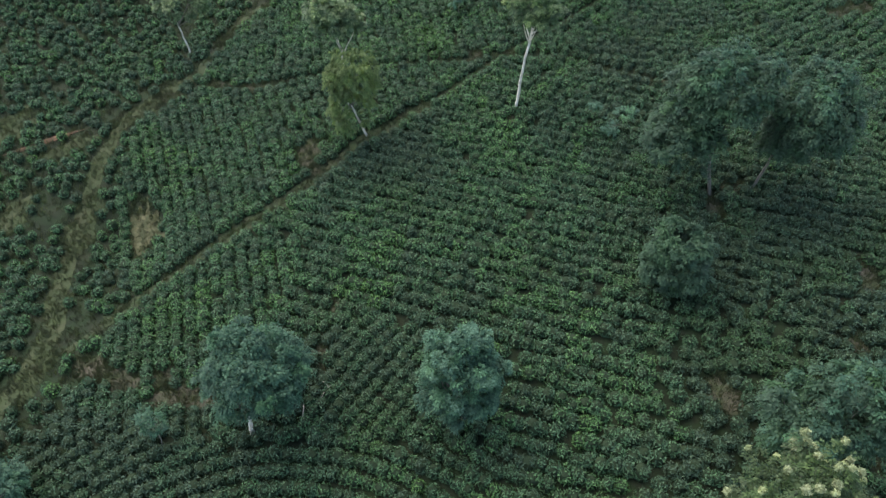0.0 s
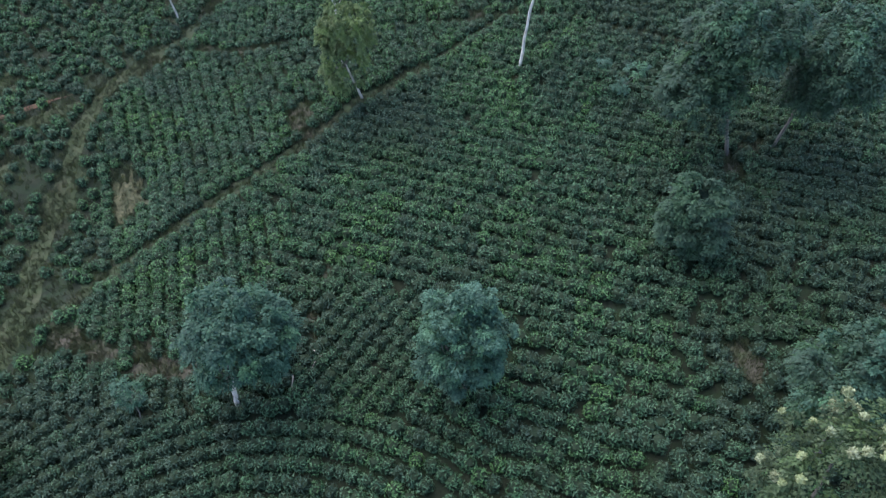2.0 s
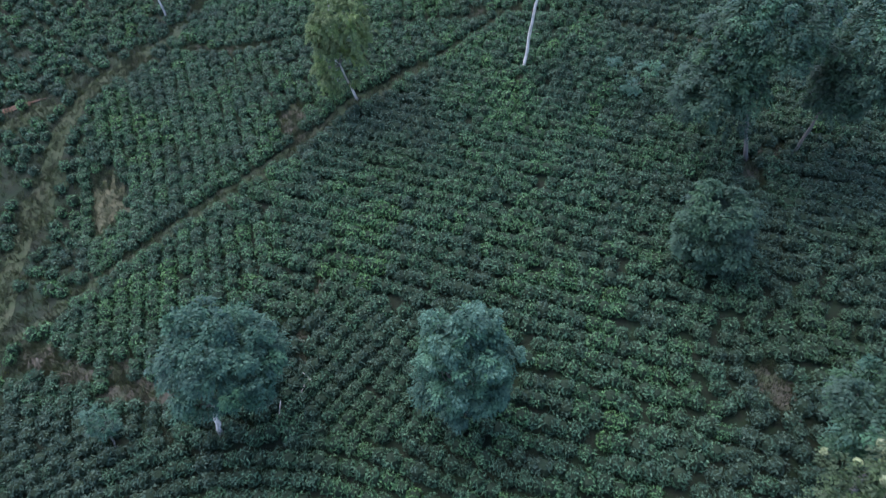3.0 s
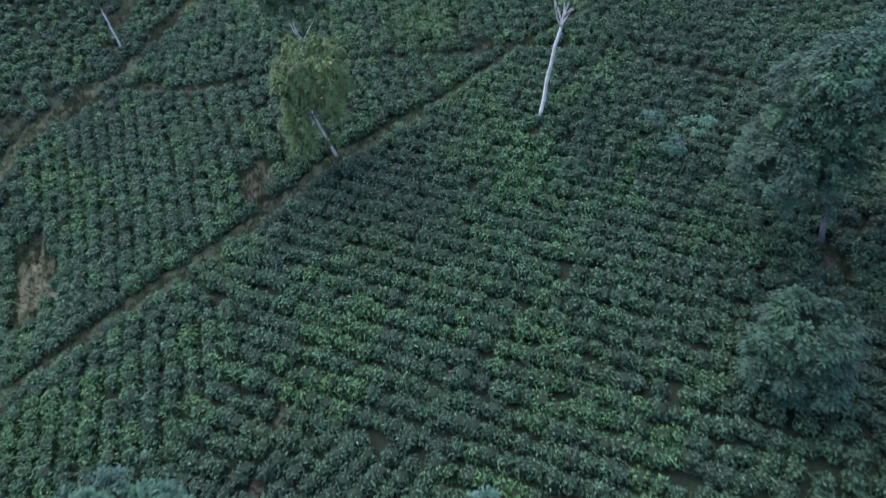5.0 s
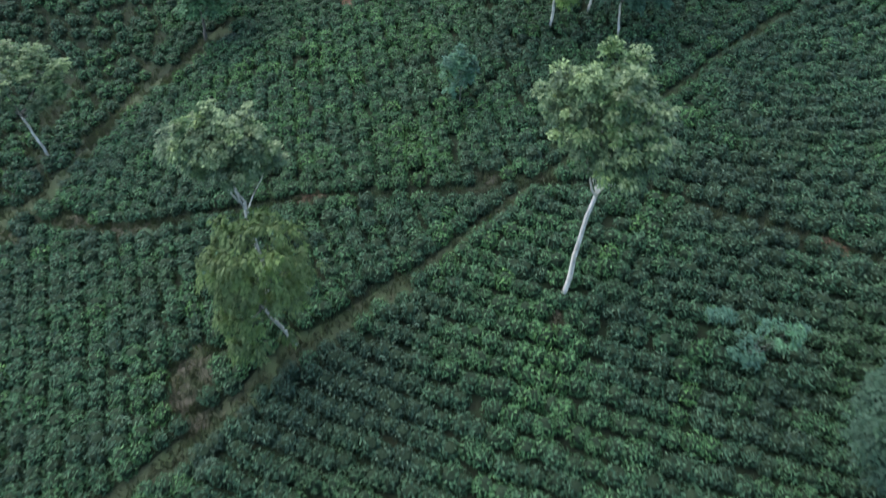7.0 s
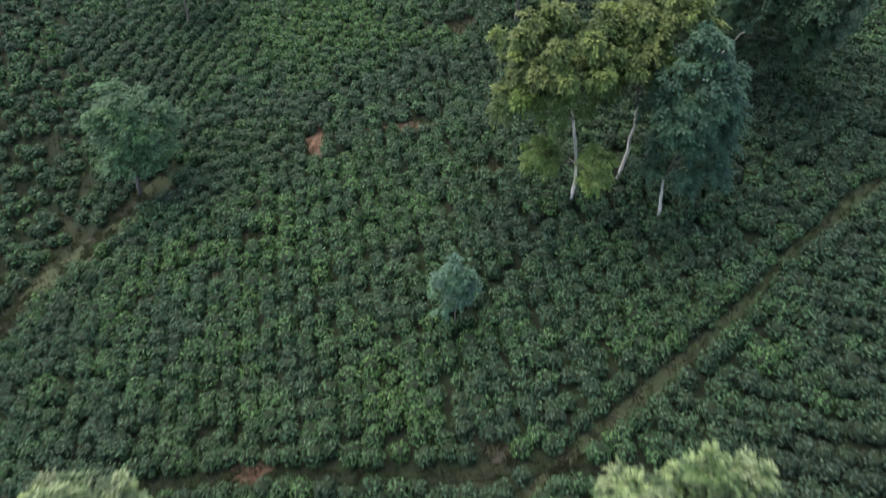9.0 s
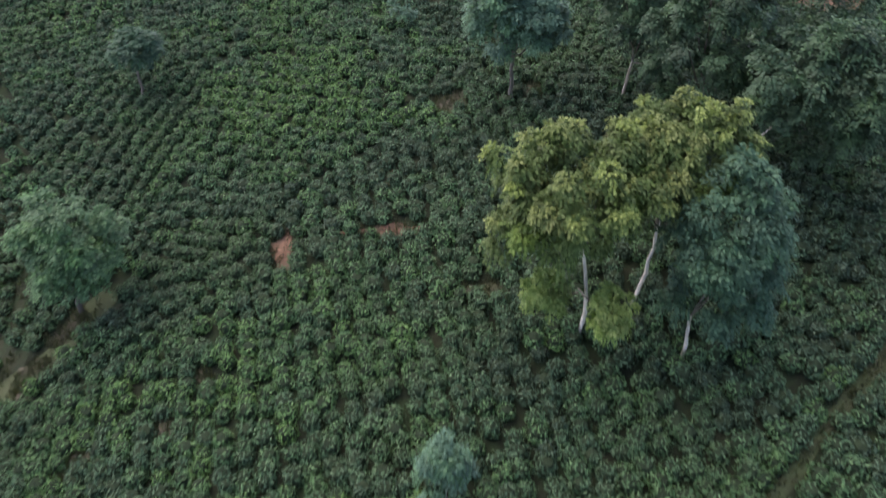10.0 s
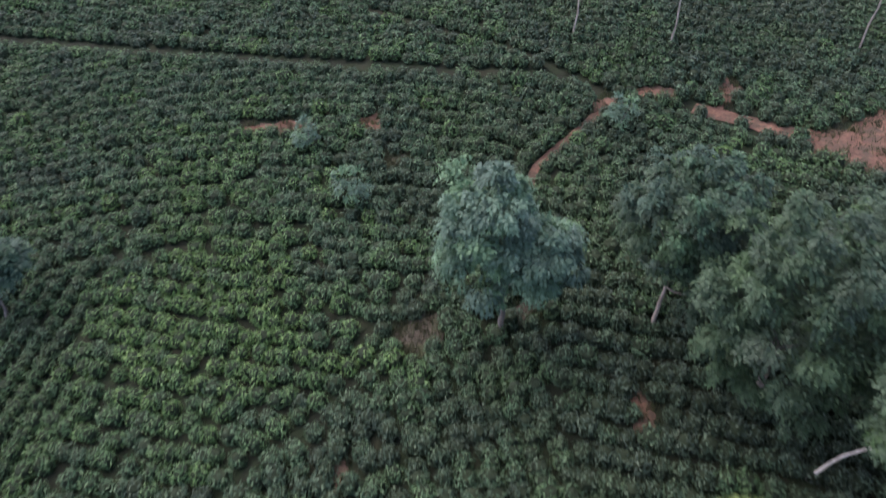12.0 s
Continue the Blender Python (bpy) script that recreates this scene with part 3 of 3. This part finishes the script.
def puff(centres, radii, outward, leaves, size, rng, droop, flat=0.8, pairs=6):
    """Leaf clumps: round each centre, arching sprays with paired leaflets, fuller above and outside."""
    k, sprays = len(centres), max(4, leaves // (2 * pairs))
    d = rng.normal(0, 1, (k, sprays, 3)) + outward[:, None] * 0.75 + np.array([0, 0, 0.45])
    d /= np.linalg.norm(d, axis=2)[..., None]
    root = centres[:, None] + d * (radii[:, None] * rng.uniform(0.15, 0.75, (k, sprays)))[..., None] * (1, 1, flat)
    reach = radii[:, None] * rng.uniform(0.55, 1.05, (k, sprays))
    way = d * (1, 1, 0.6) + rng.normal(0, 0.25, d.shape)
    way /= np.linalg.norm(way, axis=2)[..., None]
    root, way, reach = root.reshape(-1, 3), way.reshape(-1, 3), reach.reshape(-1)
    side = np.cross(way, (0, 0, 1.0))
    side /= np.maximum(np.linalg.norm(side, axis=1), 1e-6)[:, None]
    s = np.linspace(0.15, 1.0, pairs)
    sag = np.minimum(droop, 1.6) * 0.55
    spine = root[:, None] + way[:, None] * (reach[:, None] * s)[..., None]
    spine[..., 2] -= sag * reach[:, None] * s ** 2
    along_ = way[:, None] - np.array([0, 0, 1.0]) * (2 * sag * s)[None, :, None]
    p, a, n = [], [], []
    for sign in (-1, 1):
        p.append(spine)
        a.append(along_ * 0.75 + side[:, None] * sign + rng.normal(0, 0.22, spine.shape) - np.array([0, 0, 0.28 * droop]))
        n.append(np.cross(along_, side[:, None] * np.ones_like(along_)) + rng.normal(0, 0.35, spine.shape))
    p, a, n = (np.stack(v, 2).reshape(-1, 3) for v in (p, a, n))
    a /= np.maximum(np.linalg.norm(a, axis=1), 1e-6)[:, None]
    b = np.cross(n, a)
    b /= np.maximum(np.linalg.norm(b, axis=1), 1e-6)[:, None]
    length = (rng.uniform(0.75, 1.3, len(p)) * size)[:, None]
    wide = length * rng.uniform(0.36, 0.52, (len(p), 1))
    v = np.stack([p + a * length * 0.3 - b * wide * 0.5, p + a * length * 0.3 + b * wide * 0.5, p + a * length], 1).reshape(-1, 3)
    tone = np.repeat(np.clip(rng.normal(0.45, 0.13, k), 0, 1), sprays * pairs * 2 * 3)
    return v, np.arange(len(p) * 3).reshape(-1, 3), tone


def tree(name, label, x, y, lobes, trunk_top, leaf, bark=GREY_BARK, girth=0.2, clumps=60, leaves=64, size=0.26, clump_r=0.6, droop=0.6, pale=None, pale_share=0.0, pale_name="young_or_lit_tips", lean=(0, 0, 0), seed=0, limbs=6, limb_bark=GREY_BARK, group="shade trees", low=()):
    """A tree at (x, y). lobes: crown ellipsoids (x, y, height of the centre over the base, rx, ry, rz), x and y from the base.
    trunk_top: (x, y, z) of the fork, from the base."""
    rng = np.random.default_rng(1000 + seed)
    root = new(name)
    root.location = (x, y, height(x, y))
    tagged(root, label, "tree", group)
    fork = Vector(trunk_top)
    path = curve_points((0, 0, -0.25), fork, lean, 7, rng, 0.06)
    radii = np.linspace(girth, girth * 0.62, 8)
    radii[0] *= 1.45
    v, f = tube(path, radii, 9, rng)
    trunk = mesh_object("trunk", v, f, [bark], root, smooth=True)
    cs, rs, outs = [], [], []
    volume = sum(l[3] * l[4] * l[5] for l in lobes)
    for lx, ly, lz, rx, ry, rz in lobes:
        n = max(6, int(clumps * rx * ry * rz / volume))
        made = 0
        while made < n:
            d = Vector(rng.normal(0, 1, 3)).normalized()
            if d.z < -0.75:
                continue
            reach = rng.uniform(0.5, 1.0) ** 0.5
            uneven = 0.86 + 0.34 * noise.noise(d * 1.7 + Vector((seed, lx, 0)))
            c = Vector((lx + d.x * rx * reach * uneven, ly + d.y * ry * reach * uneven, lz + d.z * rz * reach * uneven))
            cs.append(c)
            outs.append(d)
            rs.append(clump_r * rng.uniform(0.65, 1.25))
            made += 1
    cs, rs, outs = np.array([tuple(c) for c in cs]), np.array(rs), np.array([tuple(o) for o in outs])
    # limbs from the fork to spread clumps, each with its twigs
    order = rng.permutation(len(cs))[: limbs if len(cs) > 20 else 3]
    for i in order:
        end = Vector(cs[i])
        start = fork.lerp(Vector((0, 0, 0)), rng.uniform(0, 0.12))
        bow = Vector((0, 0, -0.08 * (end - start).length))
        v, f = tube(curve_points(start, end, bow, 5, rng, 0.08), np.linspace(girth * 0.45, girth * 0.1, 6), 6, rng)
        mesh_object("limb", v, f, [limb_bark], root, smooth=True)
    for lx, ly, lz, r in low:
        # a low side branch with its own tuft of fresh shoots
        start = Vector(path[0]).lerp(fork, min(1.0, max(0.2, (lz - 1.0) / max(fork.z, 0.1))))
        v, f = tube(curve_points(start, (lx, ly, lz - 0.3), (0, 0, -0.15), 5, rng, 0.06), np.linspace(girth * 0.4, girth * 0.12, 6), 6, rng)
        mesh_object("limb", v, f, [limb_bark], root, smooth=True)
        d = rng.normal(0, 1, (13, 3))
        d /= np.linalg.norm(d, axis=1)[:, None]
        v, f, tone = puff(np.array((lx, ly, lz)) + d * r * 0.62 * (1, 1, 1.25), rng.uniform(0.3, 0.5, 13), d, leaves * 3, 0.22, rng, droop)
        mesh_object("shoot", v, f, [FRESH_LEAF], root, "bright yellow-green shoots", tone=tone)
    young = np.zeros(len(cs), bool)
    # Upper clumps: PALE and YOUNG leaves are new growth, teal tips paint light.
    if pale:
        rank = outs[:, 2] * 1.3 + cs[:, 2] * 0.12 - outs[:, 1] * 0.3 + rng.normal(0, 0.35, len(cs))
        young = rank > np.quantile(rank, 1 - pale_share)
    v, f, tone = puff(cs, rs * 0.98, outs, leaves * 4, size * 0.88, rng, droop)
    mesh_object("crown", v, f, [leaf], root, tone=tone)
    if pale:
        if pale_name == "blossom":
            for c, o, q in zip(cs[young], outs[young], rs[young]):
                at = c + o * q * 1.2
                d = rng.normal(0, 1, (130, 3)) + (0, 0, 0.4)
                d /= np.linalg.norm(d, axis=1)[:, None]
                reach = rng.uniform(0.14, 0.24)
                v, f = leaf_blades(at + d * reach * rng.uniform(0.5, 1, (130, 1)), d + rng.normal(0, 0.4, d.shape), rng.uniform(0.12, 0.2, 130), rng.uniform(0.07, 0.11, 130), rng, 0.0, 0.35)
                mesh_object("blossom", v, f, [pale], root, tone=np.full(len(v), rng.uniform(0.35, 0.6)))
            return root
        tips = cs[young] + outs[young] * (rs[young] * 0.8)[:, None]
        v, f, tone = puff(tips, rs[young] * 0.62, outs[young], leaves * 2, size * 0.75, rng, droop)
        mesh_object(pale_name, v, f, [pale], root, tone=tone)
    return root


tree("shade_tree", "tall slender tree with white bark and pale young leaves", 5.85, 51.5, [(0.55, -0.8, 10.3, 2.2, 2.1, 2.2), (1.1, -1.0, 9.1, 1.9, 1.9, 1.0)], (0.85, -0.2, 7.0), SOFT_LEAF, WHITE_BARK, 0.13, 92, 60, 0.25, 0.46, 0.6, PALE_LEAF, 0.62, lean=(-0.08, 0, 0), seed=1, limb_bark=WHITE_BARK, limbs=8)
tree("shade_tree", "slim tree with sparse hanging olive leaves beside the path", -6.2, 50.4, [(-0.6, -1.2, 6.5, 2.3, 2.1, 2.2), (-1.2, -1.2, 3.8, 1.75, 1.7, 2.4)], (-1.0, -0.8, 3.4), BAMBOO_LEAF, WHITE_BARK, 0.1, 170, 19, 0.3, 0.42, 2.2, lean=(0, 0, 0), seed=2, limbs=9)
tree("shade_tree", "slender forked tree with pale grey-green crown", -7.9, 52.9, [(-0.5, -0.3, 9.2, 1.8, 1.7, 1.4), (-1.2, -0.9, 10.2, 1.2, 1.2, 0.9), (0.6, -0.2, 8.8, 1.1, 1.1, 0.8)], (0.0, -0.4, 6.6), SOFT_LEAF, WHITE_BARK, 0.1, 76, 60, 0.24, 0.48, 0.6, PALE_LEAF, 0.6, seed=3, limb_bark=WHITE_BARK, limbs=4)
tree("shade_tree", "tree with a pale trunk and open leafy crown on the slope", -26.0, 68.8, [(0.2, 0.0, 5.9, 2.8, 2.6, 1.8)], (-0.6, -0.2, 3.6), SOFT_LEAF, WHITE_BARK, 0.1, 50, 60, 0.26, 0.55, 0.6, PALE_LEAF, 0.5, seed=4)
# Dark trees with TEAL_LEAF tips: lighter colour stands in for lit clump tops.
tree("shade_tree", "large dark grey-green tree with a heavy uneven crown", 19.5, 41.6, [(-1.2, 0.0, 8.8, 3.2, 2.9, 2.3), (-3.3, -0.3, 5.5, 2.4, 2.3, 2.8)], (-1.2, 0.1, 4.8), DARK_LEAF, GREY_BARK, 0.14, 170, 66, 0.29, 0.74, 0.9, TEAL_LEAF, 0.14, seed=5, limbs=5)
tree("shade_tree", "dark green tree with a broad drooping crown", 22.6, 42.3, [(2.0, -1.5, 7.4, 2.7, 2.6, 3.1), (1.0, -0.5, 4.6, 1.7, 1.6, 1.7)], (0.8, -0.5, 4.2), DARK_LEAF, GREY_BARK, 0.12, 130, 66, 0.29, 0.74, 0.9, TEAL_LEAF, 0.18, seed=6, limbs=3)
tree("shade_tree", "low dense dark green tree among the tea rows", 15.0, 33.7, [(-0.1, -0.4, 3.2, 2.1, 2.0, 2.2), (0.1, -0.3, 1.6, 1.8, 1.7, 1.3)], (0.0, 0, 1.2), DARK_LEAF, GREY_BARK, 0.14, 100, 66, 0.27, 0.52, 0.8, seed=7)
tree("sapling", "thin sapling with a few pale leaf tufts", 13.0, 47.7, [(-1.3, 0.4, 2.7, 0.4, 0.4, 0.3), (0.9, -0.4, 2.8, 0.8, 0.6, 0.35), (0.1, 0, 1.3, 0.6, 0.5, 0.9)], (0.0, 0, 1.0), BLUE_LEAF, GREY_BARK, 0.045, 22, 22, 0.22, 0.34, 0.6, seed=8, group="saplings")
tree("shade_tree", "rounded grey-green tree with a pale bent trunk", -11.4, 24.5, [(0.9, 0.6, 5.6, 2.9, 2.7, 3.2), (2.2, 0.8, 5.0, 1.8, 1.8, 2.0)], (0.1, 0.1, 2.6), TEAL_LEAF, WHITE_BARK, 0.17, 125, 68, 0.25, 0.52, 0.7, seed=9)
tree("shade_tree", "narrow pale grey-green tree standing in the tea", 1.2, 24.6, [(-0.2, -0.2, 4.5, 2.0, 1.9, 3.7)], (0.0, 0, 1.4), TEAL_LEAF, GREY_BARK, 0.15, 100, 66, 0.25, 0.5, 0.7, BLUE_LEAF, 0.5, seed=10)
tree("shade_tree", "dark grey-green tree with a spreading crown", 18.6, 20.4, [(-0.5, 0.5, 6.0, 2.1, 2.0, 2.1), (1.0, 0.2, 7.4, 2.2, 2.0, 2.0), (2.9, 0.9, 6.4, 2.3, 2.1, 2.4)], (0, 0, 3.6), DARK_LEAF, GREY_BARK, 0.18, 95, 74, 0.29, 0.66, 0.8, TEAL_LEAF, 0.35, seed=11)
tree("shade_tree", "flowering tree covered in cream blossom heads", 14.7, 15.4, [(0.3, -0.3, 8.7, 2.9, 2.7, 2.8)], (0, 0, 5.2), SHADE_LEAF, GREY_BARK, 0.16, 80, 40, 0.26, 0.62, 0.9, BLOSSOM, 0.62, "blossom", seed=12)
tree("shade_tree", "yellow-green tree with a slim white trunk and low shoots", 7.3, 72.8, [(-1.0, -0.1, 7.9, 3.0, 2.8, 2.1), (-2.2, -0.2, 6.8, 1.8, 1.8, 1.3), (1.4, 0.4, 8.2, 1.9, 1.9, 1.6)], (-0.3, 0.2, 5.4), LIME_LEAF, WHITE_BARK, 0.1, 118, 76, 0.28, 0.58, 0.9, YOUNG_LEAF, 0.42, lean=(0.35, 0, 0), seed=13, low=((-1.8, -0.9, 3.7, 0.8), (0.6, -2.3, 3.9, 0.8)))
tree("shade_tree", "yellow-green tree with a twisting pale trunk", 10.0, 74.2, [(0.7, 0.1, 7.6, 2.8, 2.4, 2.3)], (0.4, 0.1, 4.6), LIME_LEAF, WHITE_BARK, 0.1, 76, 74, 0.28, 0.58, 0.9, YOUNG_LEAF, 0.35, lean=(0.12, 0, 0), seed=14)
tree("shade_tree", "blue-green tree with foliage hanging low", 11.6, 71.4, [(0.5, 0.3, 6.6, 2.1, 2.1, 2.9), (0.6, 0.2, 3.6, 1.7, 1.7, 2.0)], (-0.15, 0.1, 2.4), TEAL_LEAF, WHITE_BARK, 0.09, 80, 74, 0.26, 0.6, 0.8, seed=15, limbs=2)
tree("shade_tree", "round mid-green tree on the slope above the valley", -16.9, 78.0, [(0.9, 0.2, 4.5, 2.2, 2.1, 2.9)], (0.2, 0, 2.0), GREEN_LEAF, GREY_BARK, 0.15, 72, 76, 0.27, 0.6, 0.7, seed=18)
tree("sapling", "pale grey-green sapling among the tea", 1.5, 65.9, [(-0.1, 0, 2.4, 0.75, 0.7, 1.5)], (0, 0, 1.2), BLUE_LEAF, GREY_BARK, 0.05, 20, 56, 0.22, 0.42, 0.7, seed=19, group="saplings")
tree("shade_tree", "upright grey-green tree with a dense tall crown", 5.9, 89.3, [(-0.7, -0.4, 6.9, 1.8, 1.8, 2.1), (0.7, -0.8, 5.5, 2.0, 1.8, 1.8), (-0.9, -0.5, 5.2, 1.7, 1.6, 1.5)], (0, 0, 3.2), BLUE_LEAF, GREY_BARK, 0.15, 105, 80, 0.27, 0.56, 0.9, seed=20)
tree("shade_tree", "dark green tree with a leaning tan trunk", 12.2, 88.5, [(0.5, 0.0, 6.4, 2.7, 2.5, 2.3), (1.0, -0.3, 4.0, 2.0, 2.0, 1.8)], (0.35, 0.1, 2.6), DARK_LEAF, DEAD_WOOD, 0.11, 80, 76, 0.28, 0.62, 0.9, TEAL_LEAF, 0.45, seed=21, limbs=3)
tree("shade_tree", "large dark tree on a leaning bare trunk", 16.0, 81.5, [(1.8, -2.2, 6.6, 3.2, 2.9, 2.7), (3.4, -3.0, 6.6, 2.6, 2.4, 2.6), (3.4, -0.6, 3.8, 2.2, 2.2, 2.0)], (1.25, -1.6, 4.3), DEEP_LEAF, WHITE_BARK, 0.062, 120, 76, 0.29, 0.66, 0.9, lean=(-0.15, 0.1, 0.45), seed=22, limbs=3)
tree("shade_tree", "large dark green tree with a full rounded crown", 15.4, 84.8, [(-0.7, -1.2, 6.8, 3.1, 2.9, 3.2), (0.3, -0.6, 3.6, 2.6, 2.4, 2.2)], (0, 0, 3.2), DEEP_LEAF, GREY_BARK, 0.18, 115, 78, 0.27, 0.64, 0.8, DARK_LEAF, 0.3, seed=23)
tree("shade_tree", "dark green tree with an upright crown", 20.6, 86.5, [(0, -0.4, 5.6, 2.8, 2.6, 2.8)], (0, 0, 2.6), DEEP_LEAF, GREY_BARK, 0.16, 70, 74, 0.27, 0.64, 0.8, seed=24)
for k, (fx, fy) in enumerate(((13.8, 111.2), (19.5, 109.2), (30.8, 107.5))):
    tree("shade_tree", "slim tree with a pale trunk in the upper field", fx, fy, [(0.4, 0, 9.0, 2.2, 2.1, 2.0)], (0.2, 0, 6.9), GREEN_LEAF, DEAD_WOOD, 0.06, 40, 60, 0.26, 0.6, 0.6, seed=25 + k)
tree("shade_tree", "low spreading grey-green tree on the valley side", -17.6, 94.4, [(0.2, 0.5, 3.5, 1.3, 1.2, 0.9)], (0.1, 0.2, 2.3), TEAL_LEAF, GREY_BARK, 0.1, 36, 66, 0.26, 0.5, 0.7, seed=28)
for k, (fx, fy, fh, fr) in enumerate(((-0.6, 98.4, 2.3, 0.8), (-3.0, 103.6, 1.7, 0.8), (14.2, 101.4, 2.1, 0.9), (-16.8, 24.2, 4.3, 0.55))):
    tree("sapling", "pale grey-green sapling among the tea", fx, fy, [(0, 0, fh * 0.62, fr, fr, fh * 0.38)], (0, 0, fh * 0.4), TEAL_LEAF if fy < 30 else BLUE_LEAF, GREY_BARK, 0.05, 15, 26, 0.2, 0.36, 0.6, seed=30 + k, group="saplings")
tree("shade_tree", "low grey-green tree at the foot of the slope", -26.2, 20.4, [(0, 0, 3.2, 2.4, 2.2, 2.0)], (0, 0, 1.6), TEAL_LEAF, GREY_BARK, 0.13, 48, 70, 0.25, 0.6, 0.6, seed=36)

# fallen dead branches in the lower rows
for k, (bx, by, turn, size) in enumerate(((-7.7, 25.6, 60, 1.7), (-6.6, 26.4, 130, 1.3), (-8.3, 24.9, 95, 1.0))):
    rng = np.random.default_rng(500 + k)
    d = Vector((math.cos(radians(turn)), math.sin(radians(turn)), 0.25)) * size
    v, f = tube(curve_points((bx, by, height(bx, by) + 0.35), Vector((bx, by, height(bx, by) + 0.45)) + d, (0, 0, 0.1), 6, rng, 0.2), np.linspace(0.055, 0.02, 7), 7, rng)
    ob = mesh_object("dead_branch", v, f, [DEAD_WOOD], smooth=True)
    tagged(ob, "bare bleached dead branch lying over tea bushes", "branch", "dead branches")

# ---- grass on the banks, the track edges and the bare ground ----
rng = np.random.default_rng(77)
spots = []
for cx, cy, a, b, turn, mat in BARE:
    n = int({BROWN_SOIL.name: 95, GRASS.name: 30, RED_SOIL.name: 26, STRAW.name: 50}[mat.name] * a * b) + 8
    r, t = np.sqrt(rng.random(n)) * 1.2, rng.uniform(0, 6.283, n)
    co, si = math.cos(radians(turn)), math.sin(radians(turn))
    spots.append(np.stack([cx + a * r * np.cos(t) * co - b * r * np.sin(t) * si, cy + a * r * np.cos(t) * si + b * r * np.sin(t) * co], -1))
for name in ("main", "verge", "cross", "valley"):
    line = LINES[name]
    thick = 2 if name == "valley" else 3
    spots.append(np.repeat(line, thick, 0) + rng.normal(0, TRACKS[name][1] * 0.75, (len(line) * thick, 2)))
bank = np.stack([rng.uniform(-50, -20, 8000), rng.uniform(20, 90, 8000)], -1)
spots.append(bank[block_of(bank[:, 0], bank[:, 1]) == "L"])
spots = np.concatenate(spots)
n = len(spots)
blades = 9
p = np.repeat(spots, blades, 0) + rng.normal(0, 0.13, (n * blades, 2))
p = np.concatenate([p, (land(p[:, 0], p[:, 1]) + 0.12)[:, None]], 1)
out = rng.normal(0, 1, p.shape) * (1, 1, 0.25)
v, f = leaf_blades(p, out, rng.uniform(0.25, 0.66, len(p)), rng.uniform(0.04, 0.09, len(p)), rng, -2.2)
tufts = mesh_object("grass_tufts", v, f, [DRY_GRASS], tone=np.repeat(np.clip(rng.normal(0.4, 0.2, n), 0, 1), blades * 3))
tagged(tufts, "rough dry grass tufts on banks and track edges", "grass", kind="stuff")
